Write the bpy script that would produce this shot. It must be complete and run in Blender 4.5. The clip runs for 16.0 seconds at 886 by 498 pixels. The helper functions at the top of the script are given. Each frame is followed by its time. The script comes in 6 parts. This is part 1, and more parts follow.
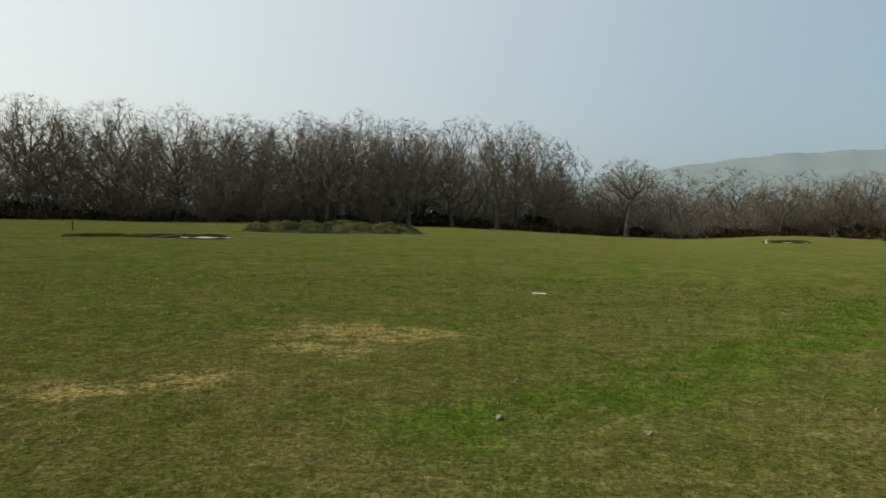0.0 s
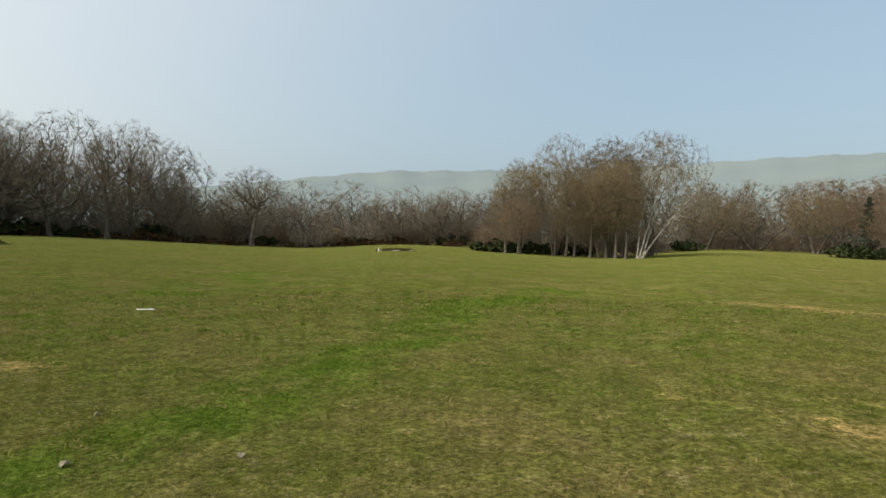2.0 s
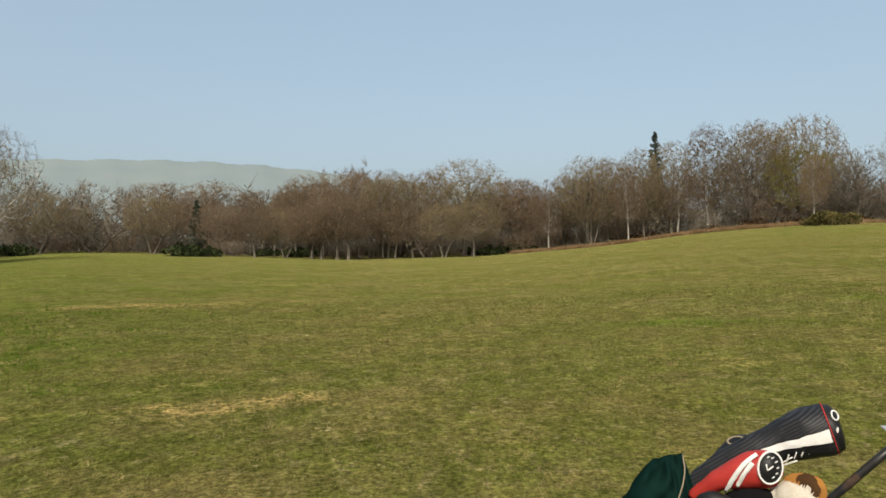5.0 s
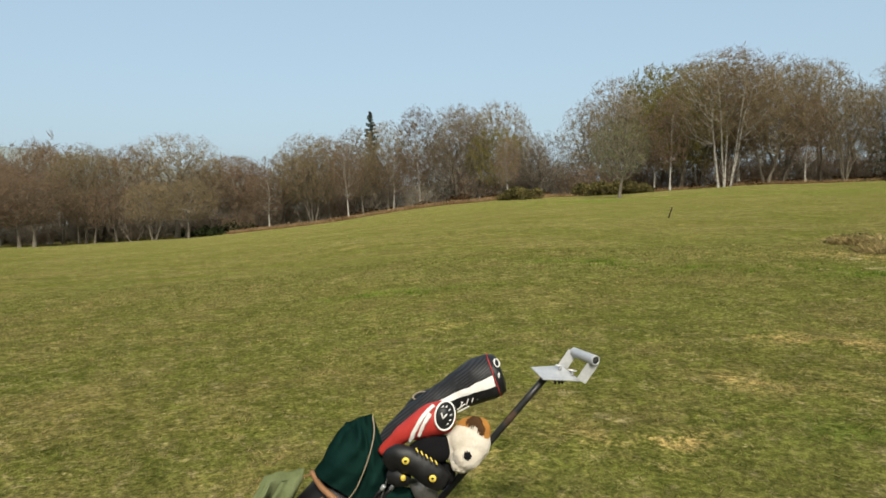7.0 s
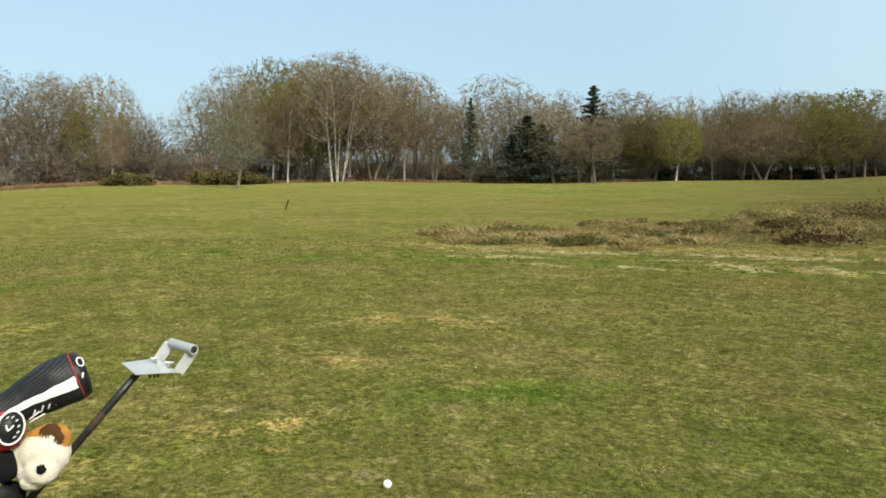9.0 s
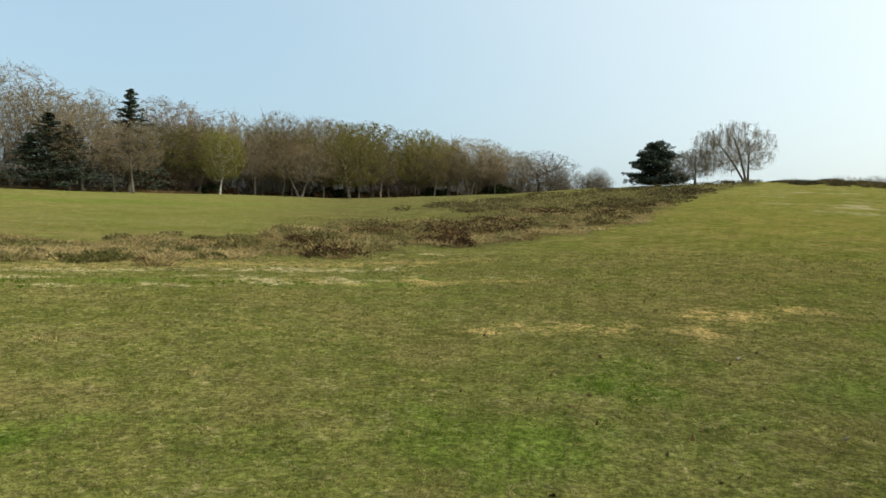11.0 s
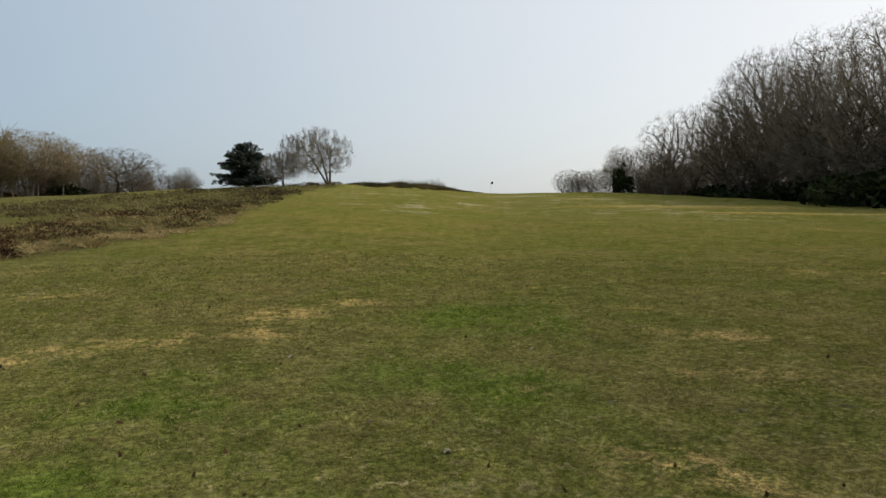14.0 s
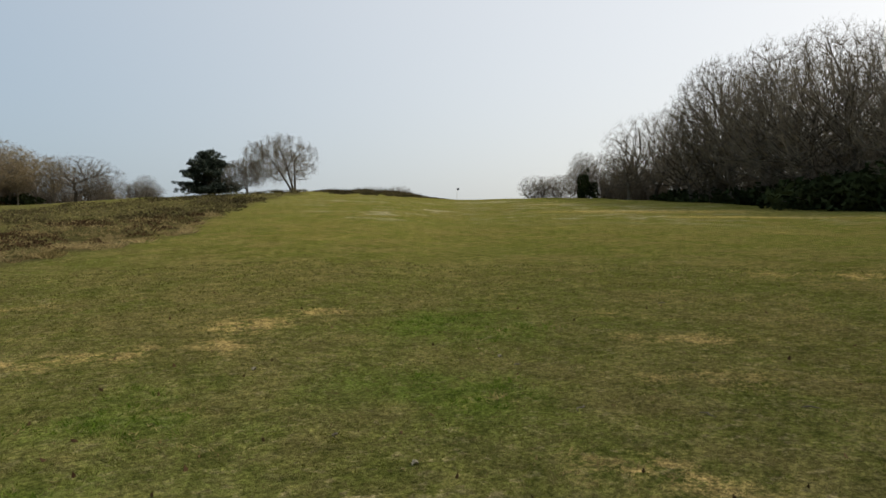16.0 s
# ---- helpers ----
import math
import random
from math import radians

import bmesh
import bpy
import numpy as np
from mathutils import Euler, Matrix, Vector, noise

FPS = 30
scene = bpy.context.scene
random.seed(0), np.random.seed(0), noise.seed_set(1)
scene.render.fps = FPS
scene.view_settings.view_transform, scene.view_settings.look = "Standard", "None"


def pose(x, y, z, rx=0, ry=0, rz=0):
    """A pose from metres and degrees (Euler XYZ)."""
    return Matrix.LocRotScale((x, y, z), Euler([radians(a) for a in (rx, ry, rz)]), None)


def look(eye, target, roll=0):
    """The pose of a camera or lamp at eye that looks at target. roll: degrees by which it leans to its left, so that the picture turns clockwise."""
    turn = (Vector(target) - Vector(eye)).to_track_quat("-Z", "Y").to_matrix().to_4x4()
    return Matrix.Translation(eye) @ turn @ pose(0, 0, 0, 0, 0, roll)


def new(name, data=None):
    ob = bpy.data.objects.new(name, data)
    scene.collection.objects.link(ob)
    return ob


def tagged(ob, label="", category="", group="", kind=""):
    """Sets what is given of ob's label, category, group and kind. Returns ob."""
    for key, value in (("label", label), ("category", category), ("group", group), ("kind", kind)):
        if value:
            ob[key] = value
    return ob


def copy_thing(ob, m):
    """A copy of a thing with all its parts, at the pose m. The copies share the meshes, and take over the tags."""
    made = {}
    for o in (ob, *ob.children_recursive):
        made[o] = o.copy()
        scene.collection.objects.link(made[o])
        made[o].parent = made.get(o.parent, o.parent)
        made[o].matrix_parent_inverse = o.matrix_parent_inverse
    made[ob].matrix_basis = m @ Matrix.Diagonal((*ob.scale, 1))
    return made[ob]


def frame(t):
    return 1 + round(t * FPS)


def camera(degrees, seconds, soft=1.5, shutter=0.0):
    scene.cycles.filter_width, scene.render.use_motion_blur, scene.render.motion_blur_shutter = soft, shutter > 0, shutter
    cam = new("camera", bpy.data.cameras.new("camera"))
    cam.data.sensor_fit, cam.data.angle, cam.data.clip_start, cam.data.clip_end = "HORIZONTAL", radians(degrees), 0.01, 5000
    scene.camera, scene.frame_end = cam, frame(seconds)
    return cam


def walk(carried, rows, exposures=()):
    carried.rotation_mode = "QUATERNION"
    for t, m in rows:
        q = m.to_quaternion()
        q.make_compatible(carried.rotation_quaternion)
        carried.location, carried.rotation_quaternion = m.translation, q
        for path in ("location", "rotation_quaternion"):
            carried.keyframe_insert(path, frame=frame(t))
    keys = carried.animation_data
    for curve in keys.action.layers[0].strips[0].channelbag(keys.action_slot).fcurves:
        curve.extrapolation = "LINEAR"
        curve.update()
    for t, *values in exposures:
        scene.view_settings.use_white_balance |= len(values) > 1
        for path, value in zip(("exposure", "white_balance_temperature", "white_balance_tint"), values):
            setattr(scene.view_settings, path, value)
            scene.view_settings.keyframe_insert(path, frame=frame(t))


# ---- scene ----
cam = camera(66.23, 16.0, soft=1.6, shutter=0.08)
# seconds, x, y, z, yaw, pitch, roll
ROWS = [
    (0.0, 0.002, 0.381, 1.509, 0.02, -2.78, -0.68),
    (0.5, 0.023, 0.543, 1.493, -10.45, -2.90, -1.13),
    (1.0, 0.096, 0.603, 1.481, -20.23, -3.60, -0.78),
    (1.5, 0.216, 0.645, 1.496, -25.59, -2.32, -0.95),
    (2.0, 0.310, 0.587, 1.511, -30.66, -1.51, -1.11),
    (2.5, 0.439, 0.659, 1.480, -39.10, -1.96, -0.88),
    (3.0, 0.426, 0.738, 1.484, -50.83, -1.26, 0.13),
    (3.5, 0.430, 0.820, 1.477, -62.05, -1.61, 0.82),
    (4.0, 0.393, 0.793, 1.487, -69.97, -0.64, -0.22),
    (4.2, 0.358, 0.737, 1.499, -73.66, -0.39, -0.32),
    (6.3, 0.324, 0.287, 1.478, -93.16, -2.55, 0.68),
    (6.5, 0.318, 0.290, 1.477, -96.48, -2.43, 0.61),
    (7.0, 0.320, 0.364, 1.480, -105.67, -3.15, 1.45),
    (7.5, 0.326, 0.417, 1.464, -114.86, -4.49, -0.65),
    (8.0, 0.293, 0.422, 1.469, -121.35, -4.68, -0.85),
    (8.5, 0.280, 0.391, 1.466, -127.66, -4.52, -0.76),
    (9.0, 0.256, 0.318, 1.465, -136.90, -4.18, -0.44),
    (9.5, 0.199, 0.265, 1.478, -148.06, -4.08, -1.62),
    (10.0, 0.089, 0.201, 1.494, -157.22, -3.83, -0.81),
    (10.2, 0.073, 0.185, 1.504, -160.99, -3.49, -1.05),
    (12.3, -0.390, 0.015, 1.508, -191.71, -1.60, -1.00),
    (12.5, -0.425, 0.027, 1.517, -194.72, -1.79, -0.76),
    (13.0, -0.489, -0.054, 1.531, -199.06, -1.54, -0.71),
    (13.5, -0.571, -0.090, 1.538, -202.06, -2.47, -0.24),
    (14.0, -0.583, -0.083, 1.528, -206.87, -1.64, -0.23),
    (14.5, -0.621, -0.124, 1.543, -209.47, -1.55, 0.19),
    (15.0, -0.620, -0.145, 1.540, -209.51, -1.33, 0.63),
    (15.5, -0.644, -0.140, 1.551, -209.71, -1.07, 0.52),
    (16.0, -0.619, -0.132, 1.535, -209.67, -1.10, 0.33),
]
# seconds, stops, kelvin, tint
EXPOSURES = [(0.0, 0.16, 6600, 5), (1.0, 0.36, 6650, 6), (2.0, 0.45, 6750, 8), (3.5, 0.43, 6850, 10), (4.2, 0.44, 6850, 10), (6.3, 0.50, 6800, 9), (7.0, 0.59, 6700, 7), (8.0, 0.75, 6650, 4),
             (10.2, 0.87, 6500, 0), (12.3, 0.31, 6500, 8), (16.0, 0.21, 6550, 10)]
walk(cam, [(t, pose(x, y, z, 90 + pitch, roll, yaw)) for t, x, y, z, yaw, pitch, roll in ROWS], EXPOSURES)

# ---- light ----
SUN_HEADING, SUN_HEIGHT = 278.0, 41.0
world = bpy.data.worlds.new("hazy_sky")
scene.world = world
world.use_nodes = True
wn = world.node_tree.nodes
sky = wn.new("ShaderNodeTexSky")
sky.sky_type, sky.sun_disc = "NISHITA", False
sky.sun_elevation, sky.sun_rotation = radians(SUN_HEIGHT), radians(SUN_HEADING)
sky.air_density, sky.dust_density, sky.ozone_density = 1.05, 4.0, 0.0
wn["Background"].inputs["Strength"].default_value = 0.15
# the day's haze evens out the blue, and is paler the nearer to the sun
a, e = radians(SUN_HEADING), radians(SUN_HEIGHT)
SUN_WAY = Vector((math.sin(a) * math.cos(e), math.cos(a) * math.cos(e), math.sin(e)))
wl = world.node_tree.links
toward = wn.new("ShaderNodeVectorMath")
toward.operation = "DOT_PRODUCT"
wl.new(wn.new("ShaderNodeTexCoord").outputs["Generated"], toward.inputs[0])
toward.inputs[1].default_value = SUN_WAY
glow = wn.new("ShaderNodeMapRange")
glow.interpolation_type = "SMOOTHSTEP"
glow.inputs["From Min"].default_value, glow.inputs["From Max"].default_value = -0.38, 0.75
wl.new(toward.outputs["Value"], glow.inputs["Value"])
haze, air = wn.new("ShaderNodeMix"), wn.new("ShaderNodeMix")
haze.data_type = air.data_type = "RGBA"
haze.inputs[6].default_value, haze.inputs[7].default_value = (1.85, 2.55, 3.25, 1.0), (4.8, 4.9, 4.9, 1.0)
wl.new(glow.outputs["Result"], haze.inputs[0])
air.inputs[0].default_value = 0.7
wl.new(sky.outputs["Color"], air.inputs[6])
wl.new(haze.outputs[2], air.inputs[7])
wl.new(air.outputs[2], wn["Background"].inputs["Color"])

lamp = bpy.data.lights.new("sun", "SUN")
lamp.energy, lamp.angle, lamp.color = 3.1, radians(5.0), (1.0, 0.955, 0.86)
sun = new("sun", lamp)
sun.matrix_world = look((0, 0, 60), Vector((0, 0, 60)) - SUN_WAY)


# ---- materials ----
def shader(name):
    m = bpy.data.materials.new(name)
    m.use_nodes = True
    t = m.node_tree
    return m, t, t.nodes["Principled BSDF"]


def put(t, kind, **inputs):
    n = t.nodes.new(kind)
    for k, v in inputs.items():
        s = n.inputs[k.replace("_", " ")]
        if hasattr(v, "is_output"):
            t.links.new(v, s)
        else:
            s.default_value = v
    return n


def noise_tex(t, where, scale, detail=3.0, rough=0.55):
    return put(t, "ShaderNodeTexNoise", Vector=where, Scale=scale, Detail=detail, Roughness=rough).outputs["Fac"]


def ramp(t, fac, low, high):
    return put(t, "ShaderNodeMapRange", Value=fac, From_Min=low, From_Max=high).outputs["Result"]


def mix(t, fac, c1, c2, mode="MIX"):
    n = t.nodes.new("ShaderNodeMix")
    n.data_type, n.blend_type = "RGBA", mode
    for s, v in ((n.inputs[0], fac), (n.inputs[6], c1), (n.inputs[7], c2)):
        if hasattr(v, "is_output"):
            t.links.new(v, s)
        elif isinstance(v, tuple):
            s.default_value = (*v, 1.0)
        else:
            s.default_value = v
    return n.outputs[2]


def maths(t, op, a, b=0.0):
    n = t.nodes.new("ShaderNodeMath")
    n.operation = op
    for s, v in ((n.inputs[0], a), (n.inputs[1], b)):
        if hasattr(v, "is_output"):
            t.links.new(v, s)
        else:
            s.default_value = v
    return n.outputs[0]


def surface(name, c1, c2, scale=4.0, fine=40.0, rough=0.85, bump=0.3, vary=0.0, island=False, metal=0.0, spread=(0.35, 0.65), dist=0.01, soft=0.0):
    """Two colours mingled at two scales, with relief; vary: how far whole objects (or islands) differ."""
    m, t, b = shader(name)
    where = t.nodes.new("ShaderNodeTexCoord").outputs["Object"]
    big, small = noise_tex(t, where, scale, 4.0), noise_tex(t, where, fine, 3.0)
    col = mix(t, ramp(t, big, *spread), c1, c2)
    col = mix(t, 0.5, col, mix(t, small, (0.35, 0.35, 0.35), (1.3, 1.3, 1.3)), "MULTIPLY") if fine else col
    if vary:
        if island:
            rnd = t.nodes.new("ShaderNodeNewGeometry").outputs["Random Per Island"]
        else:
            rnd = t.nodes.new("ShaderNodeObjectInfo").outputs["Random"]
        h = put(t, "ShaderNodeHueSaturation", Color=col, Value=put(t, "ShaderNodeMapRange", Value=rnd, To_Min=1 - vary, To_Max=1 + vary).outputs["Result"])
        h.inputs["Hue"].default_value = 0.5
        col = h.outputs["Color"]
    t.links.new(col, b.inputs["Base Color"])
    b.inputs["Roughness"].default_value, b.inputs["Metallic"].default_value = rough, metal
    b.inputs["Specular IOR Level"].default_value = 0.0 if rough > 0.79 else 0.3
    b.inputs["Diffuse Roughness"].default_value = 0.5 if rough > 0.89 else 0.0
    if bump:
        bp = put(t, "ShaderNodeBump", Strength=bump, Distance=dist, Height=small if fine else big)
        t.links.new(bp.outputs["Normal"], b.inputs["Normal"])
    if soft:
        leaf = put(t, "ShaderNodeBsdfTranslucent", Color=col)
        both = put(t, "ShaderNodeMixShader", Fac=soft)
        t.links.new(b.outputs[0], both.inputs[1])
        t.links.new(leaf.outputs[0], both.inputs[2])
        t.links.new(both.outputs[0], t.nodes["Material Output"].inputs["Surface"])
    return m


def turf_material():
    m, t, b = shader("mown_turf")
    where = t.nodes.new("ShaderNodeNewGeometry").outputs["Position"]

    def attr(name):
        n = t.nodes.new("ShaderNodeAttribute")
        n.attribute_name = name
        return n.outputs["Fac"]
    wide, mid = noise_tex(t, where, 0.09, 5.0, 0.6), noise_tex(t, where, 0.7, 6.0, 0.65)
    small, tuft, blade = noise_tex(t, where, 5.0, 6.0, 0.72), noise_tex(t, where, 24.0, 5.0, 0.75), noise_tex(t, where, 95.0, 3.0, 0.7)
    col = mix(t, ramp(t, mid, 0.42, 0.58), (0.158, 0.136, 0.046), (0.104, 0.112, 0.026))
    col = mix(t, maths(t, "MULTIPLY", ramp(t, wide, 0.42, 0.58), 0.75), col, (0.136, 0.134, 0.040))
    col = mix(t, maths(t, "MULTIPLY", ramp(t, small, 0.52, 0.60), 0.65), col, (0.188, 0.162, 0.066))
    col = mix(t, maths(t, "MULTIPLY", ramp(t, small, 0.46, 0.38), 0.65), col, (0.070, 0.080, 0.018))
    col = mix(t, maths(t, "MULTIPLY", ramp(t, noise_tex(t, where, 0.25, 5.0, 0.7), 0.50, 0.62), 0.5), col, (0.100, 0.106, 0.022))
    col = mix(t, maths(t, "MULTIPLY", ramp(t, noise_tex(t, where, 0.17, 5.0, 0.62), 0.46, 0.56), 0.42), col, (0.094, 0.110, 0.021))
    col = mix(t, maths(t, "MULTIPLY", ramp(t, noise_tex(t, where, 0.55, 6.0, 0.68), 0.52, 0.60), 0.55), col, (0.160, 0.132, 0.050))
    col = mix(t, maths(t, "MULTIPLY", ramp(t, noise_tex(t, where, 7.5, 4.0, 0.75), 0.57, 0.64), 0.60), col, (0.260, 0.212, 0.110))
    # bleached wisps, a hand to a metre long
    wisps = maths(t, "MULTIPLY", ramp(t, noise_tex(t, where, 1.9, 4.0, 0.8), 0.60, 0.66), ramp(t, noise_tex(t, where, 0.21, 3.0, 0.6), 0.46, 0.58))
    col = mix(t, maths(t, "MULTIPLY", wisps, 0.55), col, (0.290, 0.240, 0.130))
    # lush and parched places break up along the tufts
    lush = maths(t, "MULTIPLY", attr("lush"), ramp(t, maths(t, "ADD", mid, maths(t, "MULTIPLY", small, 0.6)), 0.62, 0.90))
    col = mix(t, maths(t, "MULTIPLY", lush, 0.9), col, (0.082, 0.140, 0.015))
    ragged = ramp(t, maths(t, "ADD", maths(t, "MULTIPLY", small, 0.6), maths(t, "MULTIPLY", tuft, 0.4)), 0.46, 0.56)
    holes = noise_tex(t, where, 1.7, 5.0, 0.7)
    parched = maths(t, "MULTIPLY", maths(t, "MULTIPLY", attr("straw"), 2.2), ramp(t, holes, 0.36, 0.50))
    sere = maths(t, "MULTIPLY", maths(t, "MULTIPLY", ramp(t, noise_tex(t, where, 0.33, 6.0, 0.75), 0.56, 0.70), 0.75), ramp(t, holes, 0.42, 0.54))
    dry = maths(t, "MULTIPLY", maths(t, "ADD", parched, sere), ragged)
    col = mix(t, put(t, "ShaderNodeClamp", Value=dry).outputs[0], col, (0.365, 0.268, 0.104))
    # light painted into the upper slope's turf colour: brighter, a little yellower
    col = mix(t, maths(t, "MULTIPLY", attr("slope_light"), 0.8), col, mix(t, 1.0, col, (1.50, 1.43, 1.12), "MULTIPLY"))
    flecks = maths(t, "MULTIPLY", attr("thin"), ramp(t, maths(t, "ADD", noise_tex(t, where, 0.30, 5.0, 0.66), maths(t, "MULTIPLY", noise_tex(t, where, 1.1, 3.0, 0.7), 0.45)), 0.765, 0.835))
    col = mix(t, maths(t, "MULTIPLY", flecks, 0.62), col, (0.430, 0.370, 0.225))
    bleached = ramp(t, maths(t, "ADD", noise_tex(t, where, 1.5, 8.0, 0.85), maths(t, "MULTIPLY", attr("bleached"), 0.19)), 0.63, 0.69)
    col = mix(t, maths(t, "MULTIPLY", bleached, 0.8), col, (0.380, 0.315, 0.175))
    col = mix(t, maths(t, "MULTIPLY", attr("rough"), ramp(t, mid, 0.3, 0.6)), col, (0.082, 0.066, 0.032))
    clumps = ramp(t, noise_tex(t, where, 2.4, 9.0, 0.75), 0.38, 0.62)
    col = mix(t, 0.85, col, mix(t, clumps, (0.70, 0.72, 0.70), (1.28, 1.26, 1.22)), "MULTIPLY")
    tufts = mix(t, ramp(t, noise_tex(t, where, 11.0, 4.0, 0.7), 0.40, 0.60), (0.74, 0.76, 0.73), (1.25, 1.24, 1.22))
    col = mix(t, 0.8, col, tufts, "MULTIPLY")
    speck = mix(t, ramp(t, tuft, 0.37, 0.62), (0.46, 0.46, 0.46), (1.52, 1.52, 1.50))
    col = mix(t, 0.9, col, speck, "MULTIPLY")
    col = mix(t, 0.6, col, mix(t, ramp(t, blade, 0.3, 0.7), (0.35, 0.35, 0.35), (1.6, 1.6, 1.6)), "MULTIPLY")
    col = mix(t, 1.0, col, (1.00, 1.0, 1.03), "MULTIPLY")
    t.links.new(col, b.inputs["Base Color"])
    b.inputs["Roughness"].default_value = 0.9
    b.inputs["Diffuse Roughness"].default_value = 0.75
    b.inputs["Specular IOR Level"].default_value = 0.0
    bp = put(t, "ShaderNodeBump", Strength=0.9, Distance=0.05, Height=maths(t, "ADD", maths(t, "ADD", tuft, maths(t, "MULTIPLY", small, 1.4)), maths(t, "MULTIPLY", blade, 0.4)))
    t.links.new(bp.outputs["Normal"], b.inputs["Normal"])
    return m


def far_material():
    """Fields, hedges and woods kilometres off; the day's haze is painted in as pale colour and glow."""
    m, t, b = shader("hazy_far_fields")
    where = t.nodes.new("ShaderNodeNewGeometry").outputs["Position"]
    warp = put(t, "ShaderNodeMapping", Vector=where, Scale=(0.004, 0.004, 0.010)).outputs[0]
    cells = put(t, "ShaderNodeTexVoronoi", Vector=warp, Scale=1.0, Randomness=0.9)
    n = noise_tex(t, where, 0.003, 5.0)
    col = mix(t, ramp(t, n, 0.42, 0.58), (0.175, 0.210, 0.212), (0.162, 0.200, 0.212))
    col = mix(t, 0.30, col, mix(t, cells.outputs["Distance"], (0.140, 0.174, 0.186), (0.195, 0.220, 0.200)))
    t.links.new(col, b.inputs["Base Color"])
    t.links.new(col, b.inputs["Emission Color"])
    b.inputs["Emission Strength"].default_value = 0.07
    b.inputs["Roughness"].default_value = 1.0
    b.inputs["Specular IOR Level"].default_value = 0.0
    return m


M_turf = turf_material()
M_far = far_material()
M_bark = surface("oak_bark", (0.084, 0.071, 0.056), (0.156, 0.136, 0.108), 1.5, 14.0, 0.95, 0.6, 0.2)
M_white = surface("birch_bark", (0.36, 0.34, 0.295), (0.12, 0.10, 0.08), 2.6, 16.0, 0.8, 0.3, 0.15, spread=(0.45, 0.68))
M_pale = surface("pale_bark", (0.118, 0.104, 0.080), (0.185, 0.165, 0.130), 2.0, 14.0, 0.9, 0.5, 0.15)
M_twig = surface("grey_twigs", (0.158, 0.134, 0.103), (0.214, 0.183, 0.139), 0.5, 0, 0.95, 0, 0.22, soft=0.15)
M_red = surface("red_brown_twigs", (0.174, 0.125, 0.083), (0.222, 0.163, 0.107), 0.5, 0, 0.95, 0, 0.2, soft=0.4)
M_buff = surface("buff_twigs", (0.188, 0.146, 0.088), (0.242, 0.192, 0.114), 0.5, 0, 0.95, 0, 0.2, soft=0.4)
M_olive = surface("budding_twigs", (0.145, 0.128, 0.048), (0.200, 0.174, 0.056), 0.5, 0, 0.9, 0, 0.2, soft=0.4)
M_sagebud = surface("grey_green_bud", (0.135, 0.135, 0.078), (0.180, 0.178, 0.095), 0.6, 0, 0.9, 0, 0.1, soft=0.4)
M_lime = surface("new_leaf", (0.170, 0.162, 0.050), (0.220, 0.200, 0.062), 0.6, 0, 0.8, 0, 0.1, soft=0.4)
M_holly = surface("evergreen_leaf", (0.018, 0.026, 0.012), (0.040, 0.050, 0.020), 0.8, 0, 0.8, 0, 0.3, True)
M_needle = surface("conifer_needle", (0.016, 0.026, 0.014), (0.034, 0.046, 0.024), 0.8, 0, 0.6, 0, 0.3, True)
M_gorse = surface("gorse_leaf", (0.048, 0.047, 0.019), (0.112, 0.092, 0.034), 1.2, 0, 0.8, 0, 0.35, True)
M_bracken = surface("dead_bracken", (0.230, 0.145, 0.078), (0.340, 0.240, 0.130), 0.6, 0, 0.95, 0, 0.35, True, soft=0.4)
M_heath = surface("olive_heath", (0.100, 0.096, 0.032), (0.240, 0.200, 0.088), 0.5, 0, 0.95, 0, 0.45, True, soft=0.4)
M_heather = surface("winter_heather", (0.036, 0.022, 0.013), (0.118, 0.074, 0.036), 1.3, 0, 0.95, 0, 0.55, True, soft=0.4)
M_ling = surface("dark_ling", (0.050, 0.044, 0.023), (0.135, 0.108, 0.050), 0.6, 0, 0.95, 0, 0.45, True, soft=0.3)
M_tuft = surface("dry_grass_tuft", (0.400, 0.310, 0.150), (0.215, 0.165, 0.066), 0.3, 0, 0.95, 0, 0.4, True, soft=0.4)
M_sand = surface("bunker_sand", (0.55, 0.47, 0.34), (0.42, 0.35, 0.25), 0.8, 30.0, 0.95, 0.3)

# ---- the land ----
rng = np.random.default_rng(7)
# heading (clockwise from +y), distance of the open ground's edge, its height
LAND = ((0, 95, 0.0), (8, 97, -0.6), (19, 108, -1.6), (27, 112, -0.8), (34, 110, -1.1), (41, 78, -1.1), (47, 80, -1.1),
        (53, 150, -1.0), (62, 120, -1.3), (75, 100, -1.7), (85, 95, -1.2), (95, 92, 0.3), (103, 90, 2.0), (111, 86, 3.0),
        (120, 84, 3.0), (129, 88, 3.7), (146, 90, 3.7), (157, 95, 4.2), (166, 100, 4.4), (178, 112, 6.2), (187, 110, 7.6),
        (198, 98, 8.0), (204, 98, 7.85), (206, 98, 7.75), (211, 105, 7.1), (220, 98, 6.9), (229, 76, 5.0), (237, 60, 3.5), (244, 53, 3.0),
        (275, 60, 1.2), (320, 82, 0.8))


def land_tables():
    h, d, z = (np.array(c, float) for c in zip(*LAND))
    grid = np.arange(0, 360, 1.0)
    out = []
    for v in (d, z):
        w = np.interp(grid, np.r_[h, 360 + h[0]], np.r_[v, v[0]])
        k = np.exp(-np.linspace(-2, 2, 9) ** 2)
        out.append(np.convolve(np.r_[w[-4:], w, w[:4]], k / k.sum(), "valid"))
    return out


EDGE, RISE = land_tables()
waves = [(rng.uniform(0, 6.28), rng.uniform(0, 6.28), rng.uniform(8, 30)) for _ in range(14)]


